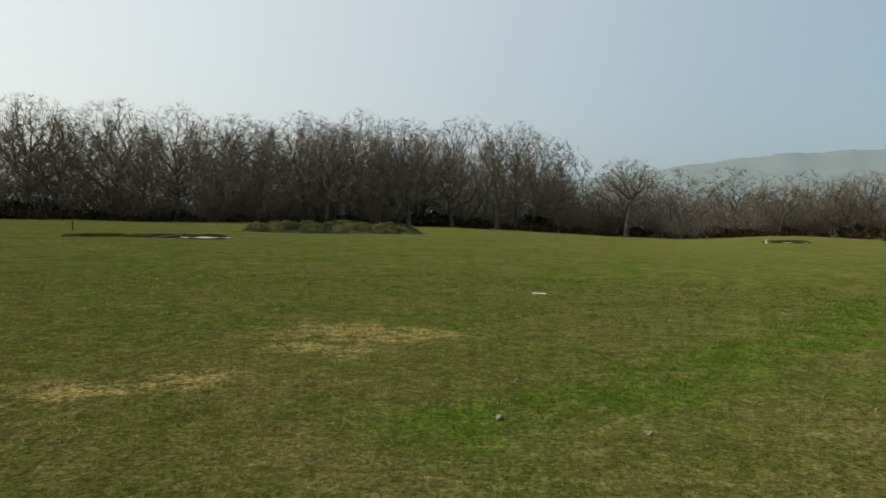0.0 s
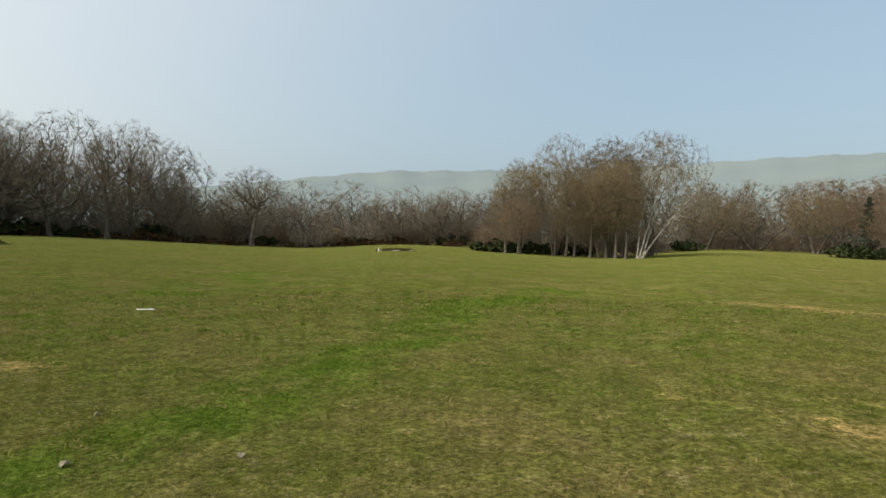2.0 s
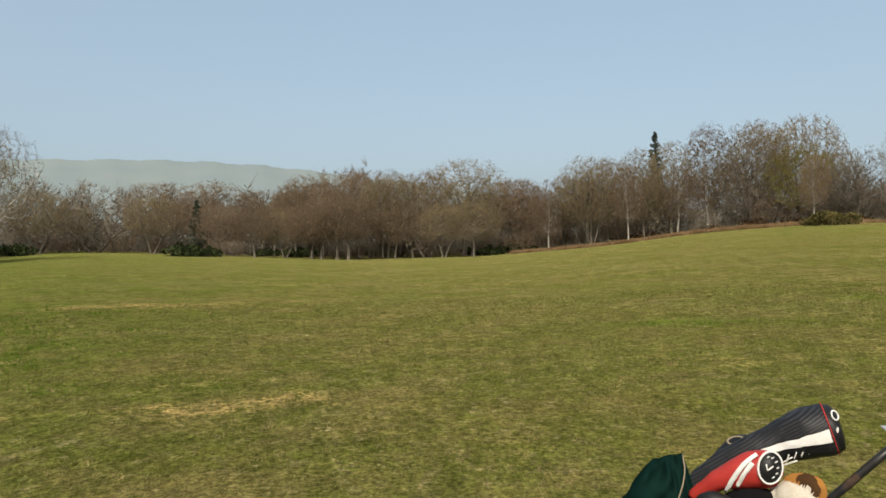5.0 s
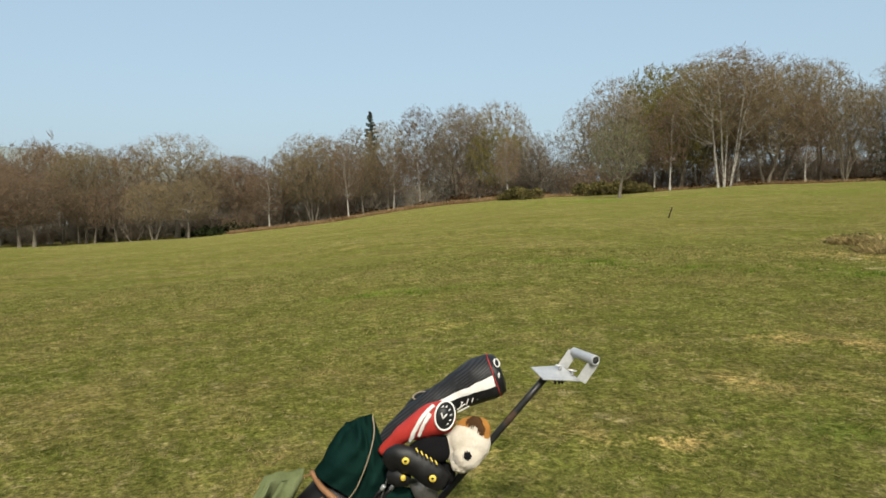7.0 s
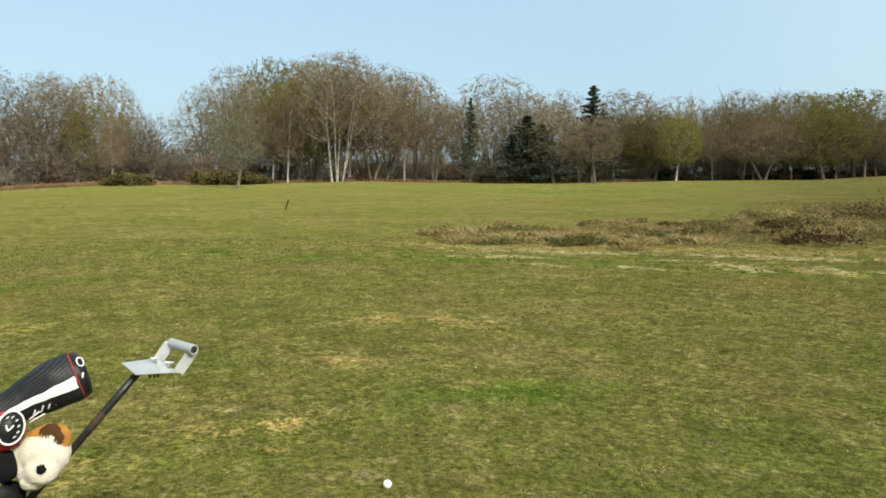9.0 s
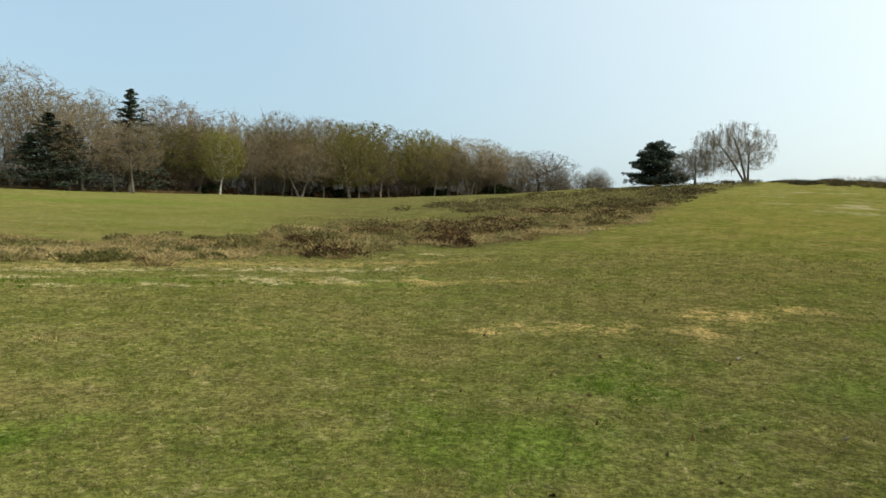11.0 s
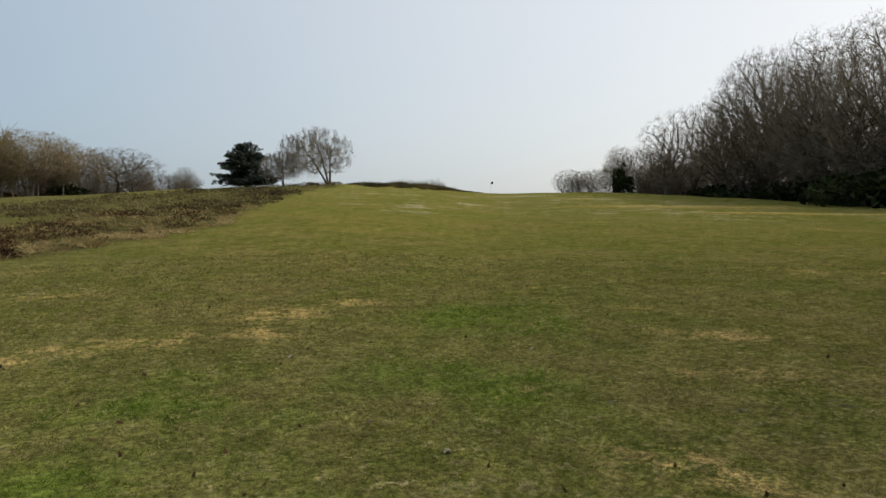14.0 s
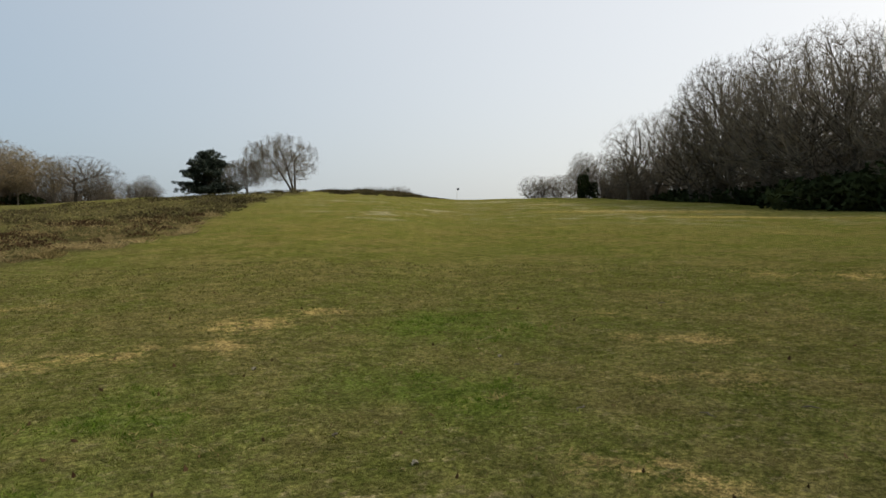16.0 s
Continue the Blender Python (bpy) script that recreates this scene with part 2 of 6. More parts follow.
def height(x, y):
    """The ground's height at x, y (arrays or numbers)."""
    x, y = np.asarray(x, float), np.asarray(y, float)
    r, h = np.hypot(x, y), np.degrees(np.arctan2(x, y)) % 360
    i = np.floor(h).astype(int) % 360
    f = h - np.floor(h)
    d, z = (t[i] * (1 - f) + t[(i + 1) % 360] * f for t in (EDGE, RISE))
    u = np.clip((r - 4) / (d - 4), 0, None)
    inside = z * np.minimum(u, 1) ** 1.12
    # past the edge the hill rounds off and the land sinks to the valley
    past = np.clip(r - d, 0, None)
    steep = np.clip((z - 5.5) / 1.5, 0, 1)
    drop = steep * 0.0035 * np.minimum(past, 60) ** 2 + 30 * np.clip((past - 50) / 350, 0, 1) ** 2
    bumps = sum(np.sin(x / w * np.cos(a) * 6 + y / w * np.sin(a) * 6 + b) for a, b, w in waves) / 14
    bumps = bumps * 0.16 * np.clip((r - 7) / 25, 0, 1)
    return inside - drop + bumps


def spot(heading, dist):
    """The place on the ground at a heading and distance from the middle."""
    x, y = dist * math.sin(radians(heading)), dist * math.cos(radians(heading))
    return Vector((x, y, float(height(x, y))))


def mesh_np(name, verts, quads=None, tris=None):
    """A mesh from arrays of corners and faces."""
    me = bpy.data.meshes.new(name)
    faces, sizes = [], []
    for f, n in ((quads, 4), (tris, 3)):
        if f is not None and len(f):
            faces.append(np.asarray(f, np.int32).ravel())
            sizes.append(np.full(len(f), n, np.int32))
    loops, sizes = np.concatenate(faces), np.concatenate(sizes)
    me.vertices.add(len(verts))
    me.vertices.foreach_set("co", np.asarray(verts, np.float32).ravel())
    me.loops.add(len(loops))
    me.loops.foreach_set("vertex_index", loops)
    me.polygons.add(len(sizes))
    me.polygons.foreach_set("loop_start", np.r_[0, np.cumsum(sizes)[:-1]].astype(np.int32))
    me.update(calc_edges=True)
    me.validate()
    return me


def solid(name, me, material, parent=None, smooth=False):
    me.materials.append(material)
    if smooth:
        me.polygons.foreach_set("use_smooth", np.ones(len(me.polygons), bool))
    ob = new(name, me)
    if parent:
        ob.parent = parent
    return ob


# patches of parched and of lush turf: heading, distance, length across, depth
STRAW = ((354.3, 9.1, 2.0, 1.1), (350, 8.0, 1.2, 0.5), (336.3, 6.8, 1.6, 0.6), (62.8, 7.0, 1.2, 0.5), (58.5, 18.2, 3.5, 0.8), (129, 7.5, 1.0, 0.4), (134.9, 7.5, 1.0, 0.35), (125, 5.8, 0.7, 0.3), (118, 4.6, 0.7, 0.3),
         (196.5, 9.9, 1.0, 0.8), (202.4, 10.7, 0.9, 0.4), (194.7, 8.6, 0.6, 0.6), (187, 8.6, 1.1, 0.4), (180, 8.3, 0.8, 0.3), (231.4, 9.3, 1.2, 0.5), (239.9, 16.7, 2.5, 0.6), (233, 7.4, 0.8, 0.4), (231.6, 4.9, 0.9, 0.4),
         (147, 15.2, 9, 0.8), (158, 15.8, 9, 1.1), (169, 12.7, 5, 0.5), (219, 71, 6, 2.2), (227, 53, 13, 3.5), (235, 44, 10, 2.0))
# turf bleached pale where feet cross the hill and at the wood's foot
BLEACHED = ((147, 14.6, 10, 0.6), (158, 14.6, 10, 0.7), (166, 13.2, 7, 0.6), (152, 12.3, 6, 0.5), (141, 13.6, 5, 0.7), (172, 18.0, 4, 0.7), (213, 84, 10, 7.0), (219, 73, 9, 4.0), (222.5, 66, 7, 3.0), (216, 62, 4, 2.0), (214.5, 88, 8, 8.0),
            (199.5, 84, 1.6, 10), (227, 55, 14, 3.0), (235, 45, 10, 1.6), (231, 36, 5, 1.2))
# worn, thin turf, flecked with bleached grass
THIN = ((214.5, 86, 7, 12), (217.5, 77, 8, 7), (202, 66, 10, 30), (208, 58, 15, 18), (209.5, 72, 7, 10), (205, 44, 8, 12), (214, 66, 18, 22), (222, 62, 20, 14), (231, 44, 16, 12), (217, 44, 12, 10))
LUSH = ((350, 24, 16, 4), (60, 24, 5, 1.6), (180, 4.4, 2.4, 1.2), (190.2, 6.2, 2.0, 1.5), (214, 6.7, 2.0, 1.4), (214, 9.8, 2.6, 2.2),
        (145, 58, 40, 9), (120, 62, 26, 7), (50, 12, 3, 1.0), (150, 13, 2, 0.5), (140, 5.0, 2, 0.5), (34, 36, 8, 4.0), (100, 12, 3, 0.8), (165, 60, 20, 5))
# damp lines across the fairway
LINES = (((0.2, 5.2), (1.7, 6.3), (3.5, 8.1), (5.1, 9.0), (8.1, 12.8), (13.6, 15.9)), ((2.9, 17.7), (5.4, 21.1), (8.0, 27.0)), ((1.5, -12.8), (8.0, -10.0), (14.0, -6.0)))


def damp(x, y):
    """Green: lush blobs, damp lines, and the whole low side of the fairway a little."""
    r, h = np.hypot(x, y), np.degrees(np.arctan2(x, y))
    total = 0.68 * stain(x, y, LUSH)
    for k, pts in enumerate(LINES):
        near = np.full_like(x, 1e9)
        for (x0, y0), (x1, y1) in zip(pts, pts[1:]):
            dx, dy = x1 - x0, y1 - y0
            t = np.clip(((x - x0) * dx + (y - y0) * dy) / (dx * dx + dy * dy), 0, 1)
            near = np.minimum(near, np.hypot(x - x0 - t * dx, y - y0 - t * dy))
        total = np.maximum(total, (1.0, 0.9, 0.5)[k] * np.exp(-(near / ((0.42, 0.5, 0.3)[k] + 0.045 * r)) ** 2))
    low = np.clip((h + 45) / 20, 0, 1) * np.clip((75 - h) / 25, 0, 1) * np.clip((r - 4) / 6, 0, 1)
    return np.maximum(total, 0.38 * low)


def stain(x, y, patches):
    total = np.zeros_like(x)
    x, y = x + 0.14 * np.sin(y * 4.1 + x) + 0.08 * np.sin(y * 9 - x * 3), y + 0.14 * np.sin(x * 3.7 - y) + 0.08 * np.sin(x * 8 + y * 2)
    for h, d, w, deep in patches:
        s, c = math.sin(radians(h)), math.cos(radians(h))
        out, across = x * s + y * c - d, x * c - y * s
        total = np.maximum(total, np.exp(-((across / (0.55 * w)) ** 2 + (out / (0.55 * deep)) ** 2) ** 1.3))
    return total


def heath_weight(x, y):
    """How thickly heather stands: a bank that climbs from the fairway to the hill's crest."""
    r, h = np.hypot(x, y), np.degrees(np.arctan2(x, y)) % 360
    low = np.interp(h, (134, 146, 156, 163, 172, 178, 184, 190, 193, 197), (17.6, 16.0, 16.4, 18.0, 20.5, 21.3, 24.0, 30.0, 50.0, 82.0))
    high = np.interp(h, (134, 143, 158, 160.5, 166, 176, 179, 182), (18.6, 21.3, 22.2, 29.0, 33.0, 33.5, 46.0, 70.0))
    low2 = np.interp(h, (170, 175, 178, 182, 190, 193, 197), (50.0, 51.0, 44.0, 34.0, 34.0, 50.0, 82.0))
    high2 = np.interp(h, (170, 175, 178, 184, 190, 197), (53.0, 65.0, 80.0, 95.0, 108.0, 112.0))
    ragged = 0.7 * np.sin(x * 1.9 + np.sin(y * 1.3)) + 0.5 * np.sin(y * 2.7 + x * 0.8) + 0.35 * np.sin(x * 5.1 - y * 4.3)
    soft, ragged = 2 + 0.05 * r, ragged * (1 + 0.04 * r)
    def strip(a, b):
        return np.clip((r - a + ragged * 0.6) / soft + 0.5, 0, 1) * np.clip((b - r + ragged * 0.8) / soft + 0.5, 0, 1)
    return np.maximum(strip(low, high), strip(low2, high2) * (h > 169.5)) * ((h > 134) & (h < 198.5))


def build_ground():
    n, rings = 360, 250
    radii = 0.35 * 1.0388 ** np.arange(rings)
    ang = np.radians(np.arange(n))
    x, y = np.outer(radii, np.sin(ang)).ravel(), np.outer(radii, np.cos(ang)).ravel()
    z = height(x, y)
    verts = np.c_[np.r_[0, x], np.r_[0, y], np.r_[0, z]]
    k = np.arange(rings - 1)[:, None] * n + np.arange(n)[None, :] + 1
    k2 = np.arange(rings - 1)[:, None] * n + (np.arange(n)[None, :] + 1) % n + 1
    quads = np.stack([k, k + n, k2 + n, k2], -1).reshape(-1, 4)[:, ::-1]
    tris = np.stack([np.zeros(n, int), np.arange(n) + 1, (np.arange(n) + 1) % n + 1], -1)[:, ::-1]
    me = mesh_np("ground", verts, quads, tris)
    x, y = verts[:, 0], verts[:, 1]
    r, h = np.hypot(x, y), np.degrees(np.arctan2(x, y)) % 360
    wood = np.clip((r - EDGE[np.floor(h).astype(int) % 360]) / 3, 0, 1)
    moor = np.clip((h - 157) / 8, 0, 1) * np.clip((197 - h) / 3, 0, 1) * np.clip((r - 18) / 6, 0, 1) * np.clip((112 - r) / 10, 0, 1) * (r > np.interp(h, (184, 190, 193, 197), (25, 31, 50, 82)))
    for name, w in (("straw", stain(x, y, STRAW) * np.where((h > 110) & (h < 172), 0.5, 1.0)), ("bleached", stain(x, y, BLEACHED)), ("slope_light", np.clip((h - 176) / 22, 0, 1) * np.clip((285 - h) / 25, 0, 1) * np.clip((r - 7) / 20, 0, 1)), ("thin", stain(x, y, THIN)), ("lush", damp(x, y)), ("rough", np.maximum(np.maximum(heath_weight(x, y), wood), 0.55 * moor))):
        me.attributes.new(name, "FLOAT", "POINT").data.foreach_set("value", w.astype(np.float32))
    ob = solid("ground", me, M_turf, smooth=True)
    tagged(ob, "mown golf fairway turf with parched and lush patches", "ground", kind="structure")


build_ground()


def build_backdrop():
    """The downs beyond the valley."""
    crest_h = (0, 12, 21, 26, 35, 45, 52, 58, 63, 68, 73, 82, 95, 120, 340)
    crest_e = (2.2, 3.2, 4.4, 4.95, 5.15, 5.45, 5.75, 6.05, 6.1, 5.9, 5.4, 4.3, 2.6, 1.5, 1.5)
    heads = np.arange(-20, 121, 0.5)
    rows = np.linspace(0, 1, 14)
    el = np.interp(heads % 360, crest_h, crest_e)
    el = el + 0.06 * np.sin(heads * 1.7) + 0.03 * np.sin(heads * 5.1 + 1)
    dist = 1500 + 1500 * rows[:, None] + 0 * heads[None, :]
    top = 1.5 + 3000 * np.tan(np.radians(el))
    z = -32 + (top[None, :] + 32) * (rows[:, None] ** 1.4)
    a = np.radians(heads)
    verts = np.stack([dist * np.sin(a), dist * np.cos(a), z], -1).reshape(-1, 3)
    n = len(heads)
    i = (np.arange(13)[:, None] * n + np.arange(n - 1)[None, :])
    quads = np.stack([i, i + 1, i + n + 1, i + n], -1).reshape(-1, 4)
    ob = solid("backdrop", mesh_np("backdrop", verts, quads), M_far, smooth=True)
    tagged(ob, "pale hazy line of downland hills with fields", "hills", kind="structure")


build_backdrop()


# ---- growing things ----
def unit(v):
    return v / np.maximum(np.linalg.norm(v, axis=-1, keepdims=True), 1e-9)


class Growth:
    """Gathers tubes and leaves as arrays, for one mesh."""

    def __init__(self):
        self.v, self.q, self.t, self.n = [], [], [], 0

    def tubes(self, p, r, sides):
        """p: branches x points x 3, r: branches x points."""
        b, k, _ = p.shape
        tang = unit(np.gradient(p, axis=1))
        ref = np.where(np.abs(tang[..., 2:3]) > 0.9, (1.0, 0, 0), (0, 0, 1.0))
        s1 = unit(np.cross(tang, ref))
        s2 = np.cross(tang, s1)
        a = np.arange(sides) * 2 * np.pi / sides
        ring = s1[:, :, None] * np.cos(a)[None, None, :, None] + s2[:, :, None] * np.sin(a)[None, None, :, None]
        v = (p[:, :, None] + ring * r[:, :, None, None]).reshape(-1, 3)
        base = self.n + (np.arange(b)[:, None, None] * k + np.arange(k - 1)[None, :, None]) * sides
        j, j2 = np.arange(sides)[None, None, :], (np.arange(sides) + 1)[None, None, :] % sides
        self.q.append(np.stack([base + j, base + j2, base + sides + j2, base + sides + j], -1).reshape(-1, 4))
        self.v.append(v)
        self.n += len(v)

    def spikes(self, p, d, r):
        """Thin three-sided twigs that taper to a point: roots p, ways d."""
        ref = np.where(np.abs(unit(d)[:, 2:3]) > 0.9, (1.0, 0, 0), (0, 0, 1.0))
        s1 = unit(np.cross(d, ref))
        s2 = unit(np.cross(d, s1))
        v = np.stack([p + r * s1, p - r * 0.5 * s1 + r * 0.87 * s2, p - r * 0.5 * s1 - r * 0.87 * s2, p + d], 1).reshape(-1, 3)
        i = self.n + np.arange(len(p))[:, None] * 4
        self.t.append(np.concatenate([np.c_[i, i + 1, i + 3], np.c_[i + 1, i + 2, i + 3], np.c_[i + 2, i, i + 3]]))
        self.v.append(v)
        self.n += len(v)

    def slivers(self, p, d, r, g):
        """The finest twigs and blades: one narrow pointed face each."""
        side = unit(np.cross(d, g.normal(size=d.shape)))
        v = np.stack([p + side * r, p - side * r, p + d], 1).reshape(-1, 3)
        i = self.n + np.arange(len(p))[:, None] * 3
        self.t.append(np.c_[i, i + 1, i + 2])
        self.v.append(v)
        self.n += len(v)

    def leaves(self, p, size, g, flat=0.0):
        """Small folded leaves, turned at random."""
        n = len(p)
        a = unit(g.normal(size=(n, 3)))
        b = unit(np.cross(a, g.normal(size=(n, 3)) + (0, 0, flat)))
        c = np.cross(a, b)
        s = size * g.uniform(0.6, 1.4, (n, 1))
        v = np.stack([p - a * s, p + b * s * 0.5 + c * s * 0.2, p + a * s, p - b * s * 0.5 + c * s * 0.2], 1).reshape(-1, 3)
        i = self.n + np.arange(n)[:, None] * 4
        self.t.append(np.concatenate([np.c_[i, i + 1, i + 2], np.c_[i, i + 2, i + 3]]))
        self.v.append(v)
        self.n += len(v)

    def mesh(self, name):
        return mesh_np(name, np.concatenate(self.v), np.concatenate(self.q) if self.q else None, np.concatenate(self.t) if self.t else None)


def sprout(g, p, r, count, span, angle, length, k, lift=0.0, bend=0.0, wobble=0.08, thick=0.55, shape=None):
    """Branches out of branches: returns points and radii of count children on each of p."""
    b, kp, _ = p.shape
    t = (np.arange(count)[None, :] + g.uniform(0, 1, (b, count))) / count * (span[1] - span[0]) + span[0]
    f = t * (kp - 1)
    i = np.minimum(f.astype(int), kp - 2)
    w = (f - i)[..., None]
    rows = np.arange(b)[:, None]
    base = p[rows, i] * (1 - w) + p[rows, i + 1] * w
    rad = (r[rows, i] * (1 - w[..., 0]) + r[rows, i + 1] * w[..., 0])
    tang = unit(p[rows, i + 1] - p[rows, i])
    turn = g.uniform(0, 6.28, (b, 1)) + np.arange(count)[None, :] * 2.4 + g.normal(0, 0.4, (b, count))
    ref = np.where(np.abs(tang[..., 2:3]) > 0.9, (1.0, 0, 0), (0, 0, 1.0))
    s1 = unit(np.cross(tang, ref))
    s2 = np.cross(tang, s1)
    side = s1 * np.cos(turn)[..., None] + s2 * np.sin(turn)[..., None]
    an = np.radians(angle) * g.uniform(0.7, 1.3, (b, count, 1))
    way = unit(tang * np.cos(an) + side * np.sin(an) + np.array((0, 0, lift)))
    long = length * g.uniform(0.75, 1.25, (b, count))
    if shape is not None:
        long = long * shape(t)
    s = np.linspace(0, 1, k)
    q = base[:, :, None] + way[:, :, None] * (s * 1.0)[None, None, :, None] * long[..., None, None]
    q[..., 2] += (bend * s ** 2)[None, None] * long[..., None]
    jig = g.normal(0, wobble, (b, count, k, 3)) * long[..., None, None]
    jig[:, :, 0] = 0
    q = q + np.cumsum(jig, 2) * 0.6
    rr = np.minimum(rad * thick, 0.035 * long + 0.004)[..., None] * np.linspace(1, 0.35, k)
    return q.reshape(-1, k, 3), rr.reshape(-1, k)


def hull(g, tall, env, shift=0.0):
    """A lumpy ovoid that a crown fills: a test for points inside it."""
    rx, rz = env[0] * tall, env[1] * tall
    cz = tall - rz
    ph = g.uniform(0, 6.28, 6)

    def inside(p, slack=1.0):
        p = p - np.array((shift, 0.0, 0.0))
        th = np.arctan2(p[..., 1], p[..., 0])
        up = (p[..., 2] - cz) / rz
        f = 1 + 0.05 * np.sin(3 * th + ph[0] + up * 2) + 0.035 * np.sin(5 * th + ph[1] - up * 3) + 0.02 * np.sin(9 * th + ph[2] + up * 7)
        return (p[..., 0] ** 2 + p[..., 1] ** 2) / rx ** 2 + up ** 2 < (f * slack) ** 2
    return inside


def broadleaf(seed, tall=13.0, stems=1, lean=0.06, clear=0.3, trunk=0.22, nodes=420, direct=0.42, climb=0.5, fill=2300, twigs=3, twig=0.5, twig_r=0.019, droop=0.0,
              buds=0, bud=0.05, top=0.5, env=(0.46, 0.42), ways=None, shift=0.0, base=0.22, hang=0, hollow=0.34):
    """Bark mesh and crown mesh of a bare tree: forks grow from the stems to points through the crown, each by the shortest climbing way,
    and carry as much wood as the forks beyond them need."""
    g = np.random.default_rng(seed)
    wood, crown = Growth(), Growth()
    inside = hull(g, tall, env, shift)
    k = 9
    s = np.linspace(0, 1, k)
    stem = np.zeros((stems, k, 3))
    ang = g.uniform(0, 6.28) + np.arange(stems) * 6.283 / stems
    spread = (lean if stems == 1 else lean * 3.0) * g.uniform(0.5, 1.2, stems)
    hs = tall * top * g.uniform(0.8 if stems > 1 else 0.97, 1.0, stems)
    stem[..., 2] = hs[:, None] * s - 0.15
    for ax, fn in ((0, np.cos), (1, np.sin)):
        stem[..., ax] = fn(ang)[:, None] * (spread * tall)[:, None] * s ** 1.1 + np.cumsum(g.normal(0, 0.011 * tall, (stems, k)), 1) * s + (fn(ang) * base)[:, None] * (stems > 1)
    if ways:
        for i, (wx, wy, wz) in enumerate(ways):
            stem[i, :, 2] = wz * s - 0.15
            stem[i, :, 0] = wx * s ** 1.15 + np.cumsum(g.normal(0, 0.008 * tall, k)) * s + (i - len(ways) / 2) * 0.18
            stem[i, :, 1] = wy * s + np.cumsum(g.normal(0, 0.008 * tall, k)) * s
    thick = trunk / math.sqrt(stems)
    wood.tubes(stem, thick * (np.linspace(1, 0.42, k)[None, :] + 0.5 * np.exp(-s * 14)[None, :]) * np.ones((stems, 1)), 7)
    # points through the crown, thicker towards its surface
    many = nodes * 3
    ball = unit(g.normal(size=(many, 3))) * (g.uniform(0, 1, (many, 1)) ** hollow)
    ball = ball * (env[0] * tall, env[0] * tall, env[1] * tall) + (shift, 0, tall * (1 - env[1]))
    ball = ball[inside(ball, 0.95) & (ball[:, 2] > clear * tall * g.uniform(0.7, 1.3, many))][:nodes]
    roots = stem[stem[..., 2] > clear * tall * 0.75].reshape(-1, 3)
    n0, n = len(roots), len(roots) + len(ball)
    far = np.sqrt(((ball[:, None] - roots[None]) ** 2).sum(-1)).min(1)
    at = np.concatenate([roots, ball[np.argsort(far)]])
    path, parent, load = np.zeros(n), np.zeros(n, int), np.ones(n)
    path[:n0] = roots[:, 2] * 0.5
    for i in range(n0, n):
        step = at[i] - at[:i]
        d = np.sqrt((step ** 2).sum(1))
        cost = d + direct * path[:i] + climb * np.maximum(0.0, 0.55 * np.hypot(step[:, 0], step[:, 1]) - step[:, 2])
        j = parent[i] = int(np.argmin(cost))
        path[i] = path[j] + d[j]
    for i in range(n - 1, n0 - 1, -1):
        load[parent[i]] += load[i]
    kids = np.arange(n0, n)
    p, q = at[parent[kids]], at[kids]
    way = q - p
    length = np.linalg.norm(way, axis=1, keepdims=True)
    r1 = np.minimum(thick * 0.75, 0.80 * trunk * (load[kids] / len(kids)) ** 0.46 + 0.004)
    heavy = load[kids] >= 4
    bow = (p + q) / 2 + g.normal(0, 0.05, p.shape) * length - np.array((0, 0, 0.06)) * length
    own = np.where(parent[kids] < n0, r1 * 1.25, 0.80 * trunk * (np.minimum(load[parent[kids]], load[kids] * 2.2) / len(kids)) ** 0.46 + 0.004)
    big = heavy & (load[kids] >= 16)
    for pick, sides in ((big, 5), (heavy & ~big, 3)):
        if pick.any():
            wood.tubes(np.stack([p, bow, q], 1)[pick], np.stack([own, (own + r1) / 2, r1 * 0.95], 1)[pick], sides)
    light = ~heavy
    crown.slivers(p[light], way[light] * 1.1, (r1[light] + 0.004)[:, None] * 1.3, g)
    # fine twigs: each ends at a point of its own, evenly through the crown's outer part, and grows from the fork below it
    last = kids[load[kids] <= 5]
    heart = np.array((shift, 0, tall * (1 - env[1]) - 0.12 * tall))
    m = int(fill * 1.6)
    ball = unit(g.normal(size=(m, 3))) * (g.uniform(0, 1, (m, 1)) ** 0.26) * (env[0] * tall, env[0] * tall, env[1] * tall) + (shift, 0, tall * (1 - env[1]))
    ball = ball[inside(ball, 1.0) & (ball[:, 2] > clear * tall * g.uniform(0.6, 1.2, m))][:fill]
    gap = ball[:, None] - at[None, n0:]
    inner = np.linalg.norm(ball - heart, axis=1)[:, None] - np.linalg.norm(at[n0:] - heart, axis=1)[None]
    cost = np.sqrt((gap ** 2).sum(-1)) + 1.2 * np.maximum(0.0, 0.15 - inner)
    near = np.argmin(cost, 1)
    start, way = at[n0:][near], ball - at[n0:][near]
    long = np.linalg.norm(way, axis=1, keepdims=True)
    ok = long[:, 0] < 0.16 * tall
    start, way, long = start[ok], way[ok], long[ok]
    course = unit(way)
    crown.slivers(start, way, twig_r * 0.8, g)
    out = unit(start + way - heart)
    for _ in range(twigs):
        side = unit(course * 0.5 + out * 0.25 + g.normal(0, 0.6, way.shape) + (0, 0, 0.05 - droop * 3))
        tip = side * twig * g.uniform(0.4, 1.1, (len(way), 1))
        root = start + way * g.uniform(0.4, 1.0, (len(way), 1))
        crown.slivers(root, tip, np.where(inside(root + tip, 0.90), 1.3, 0.62)[:, None] * twig_r, g)
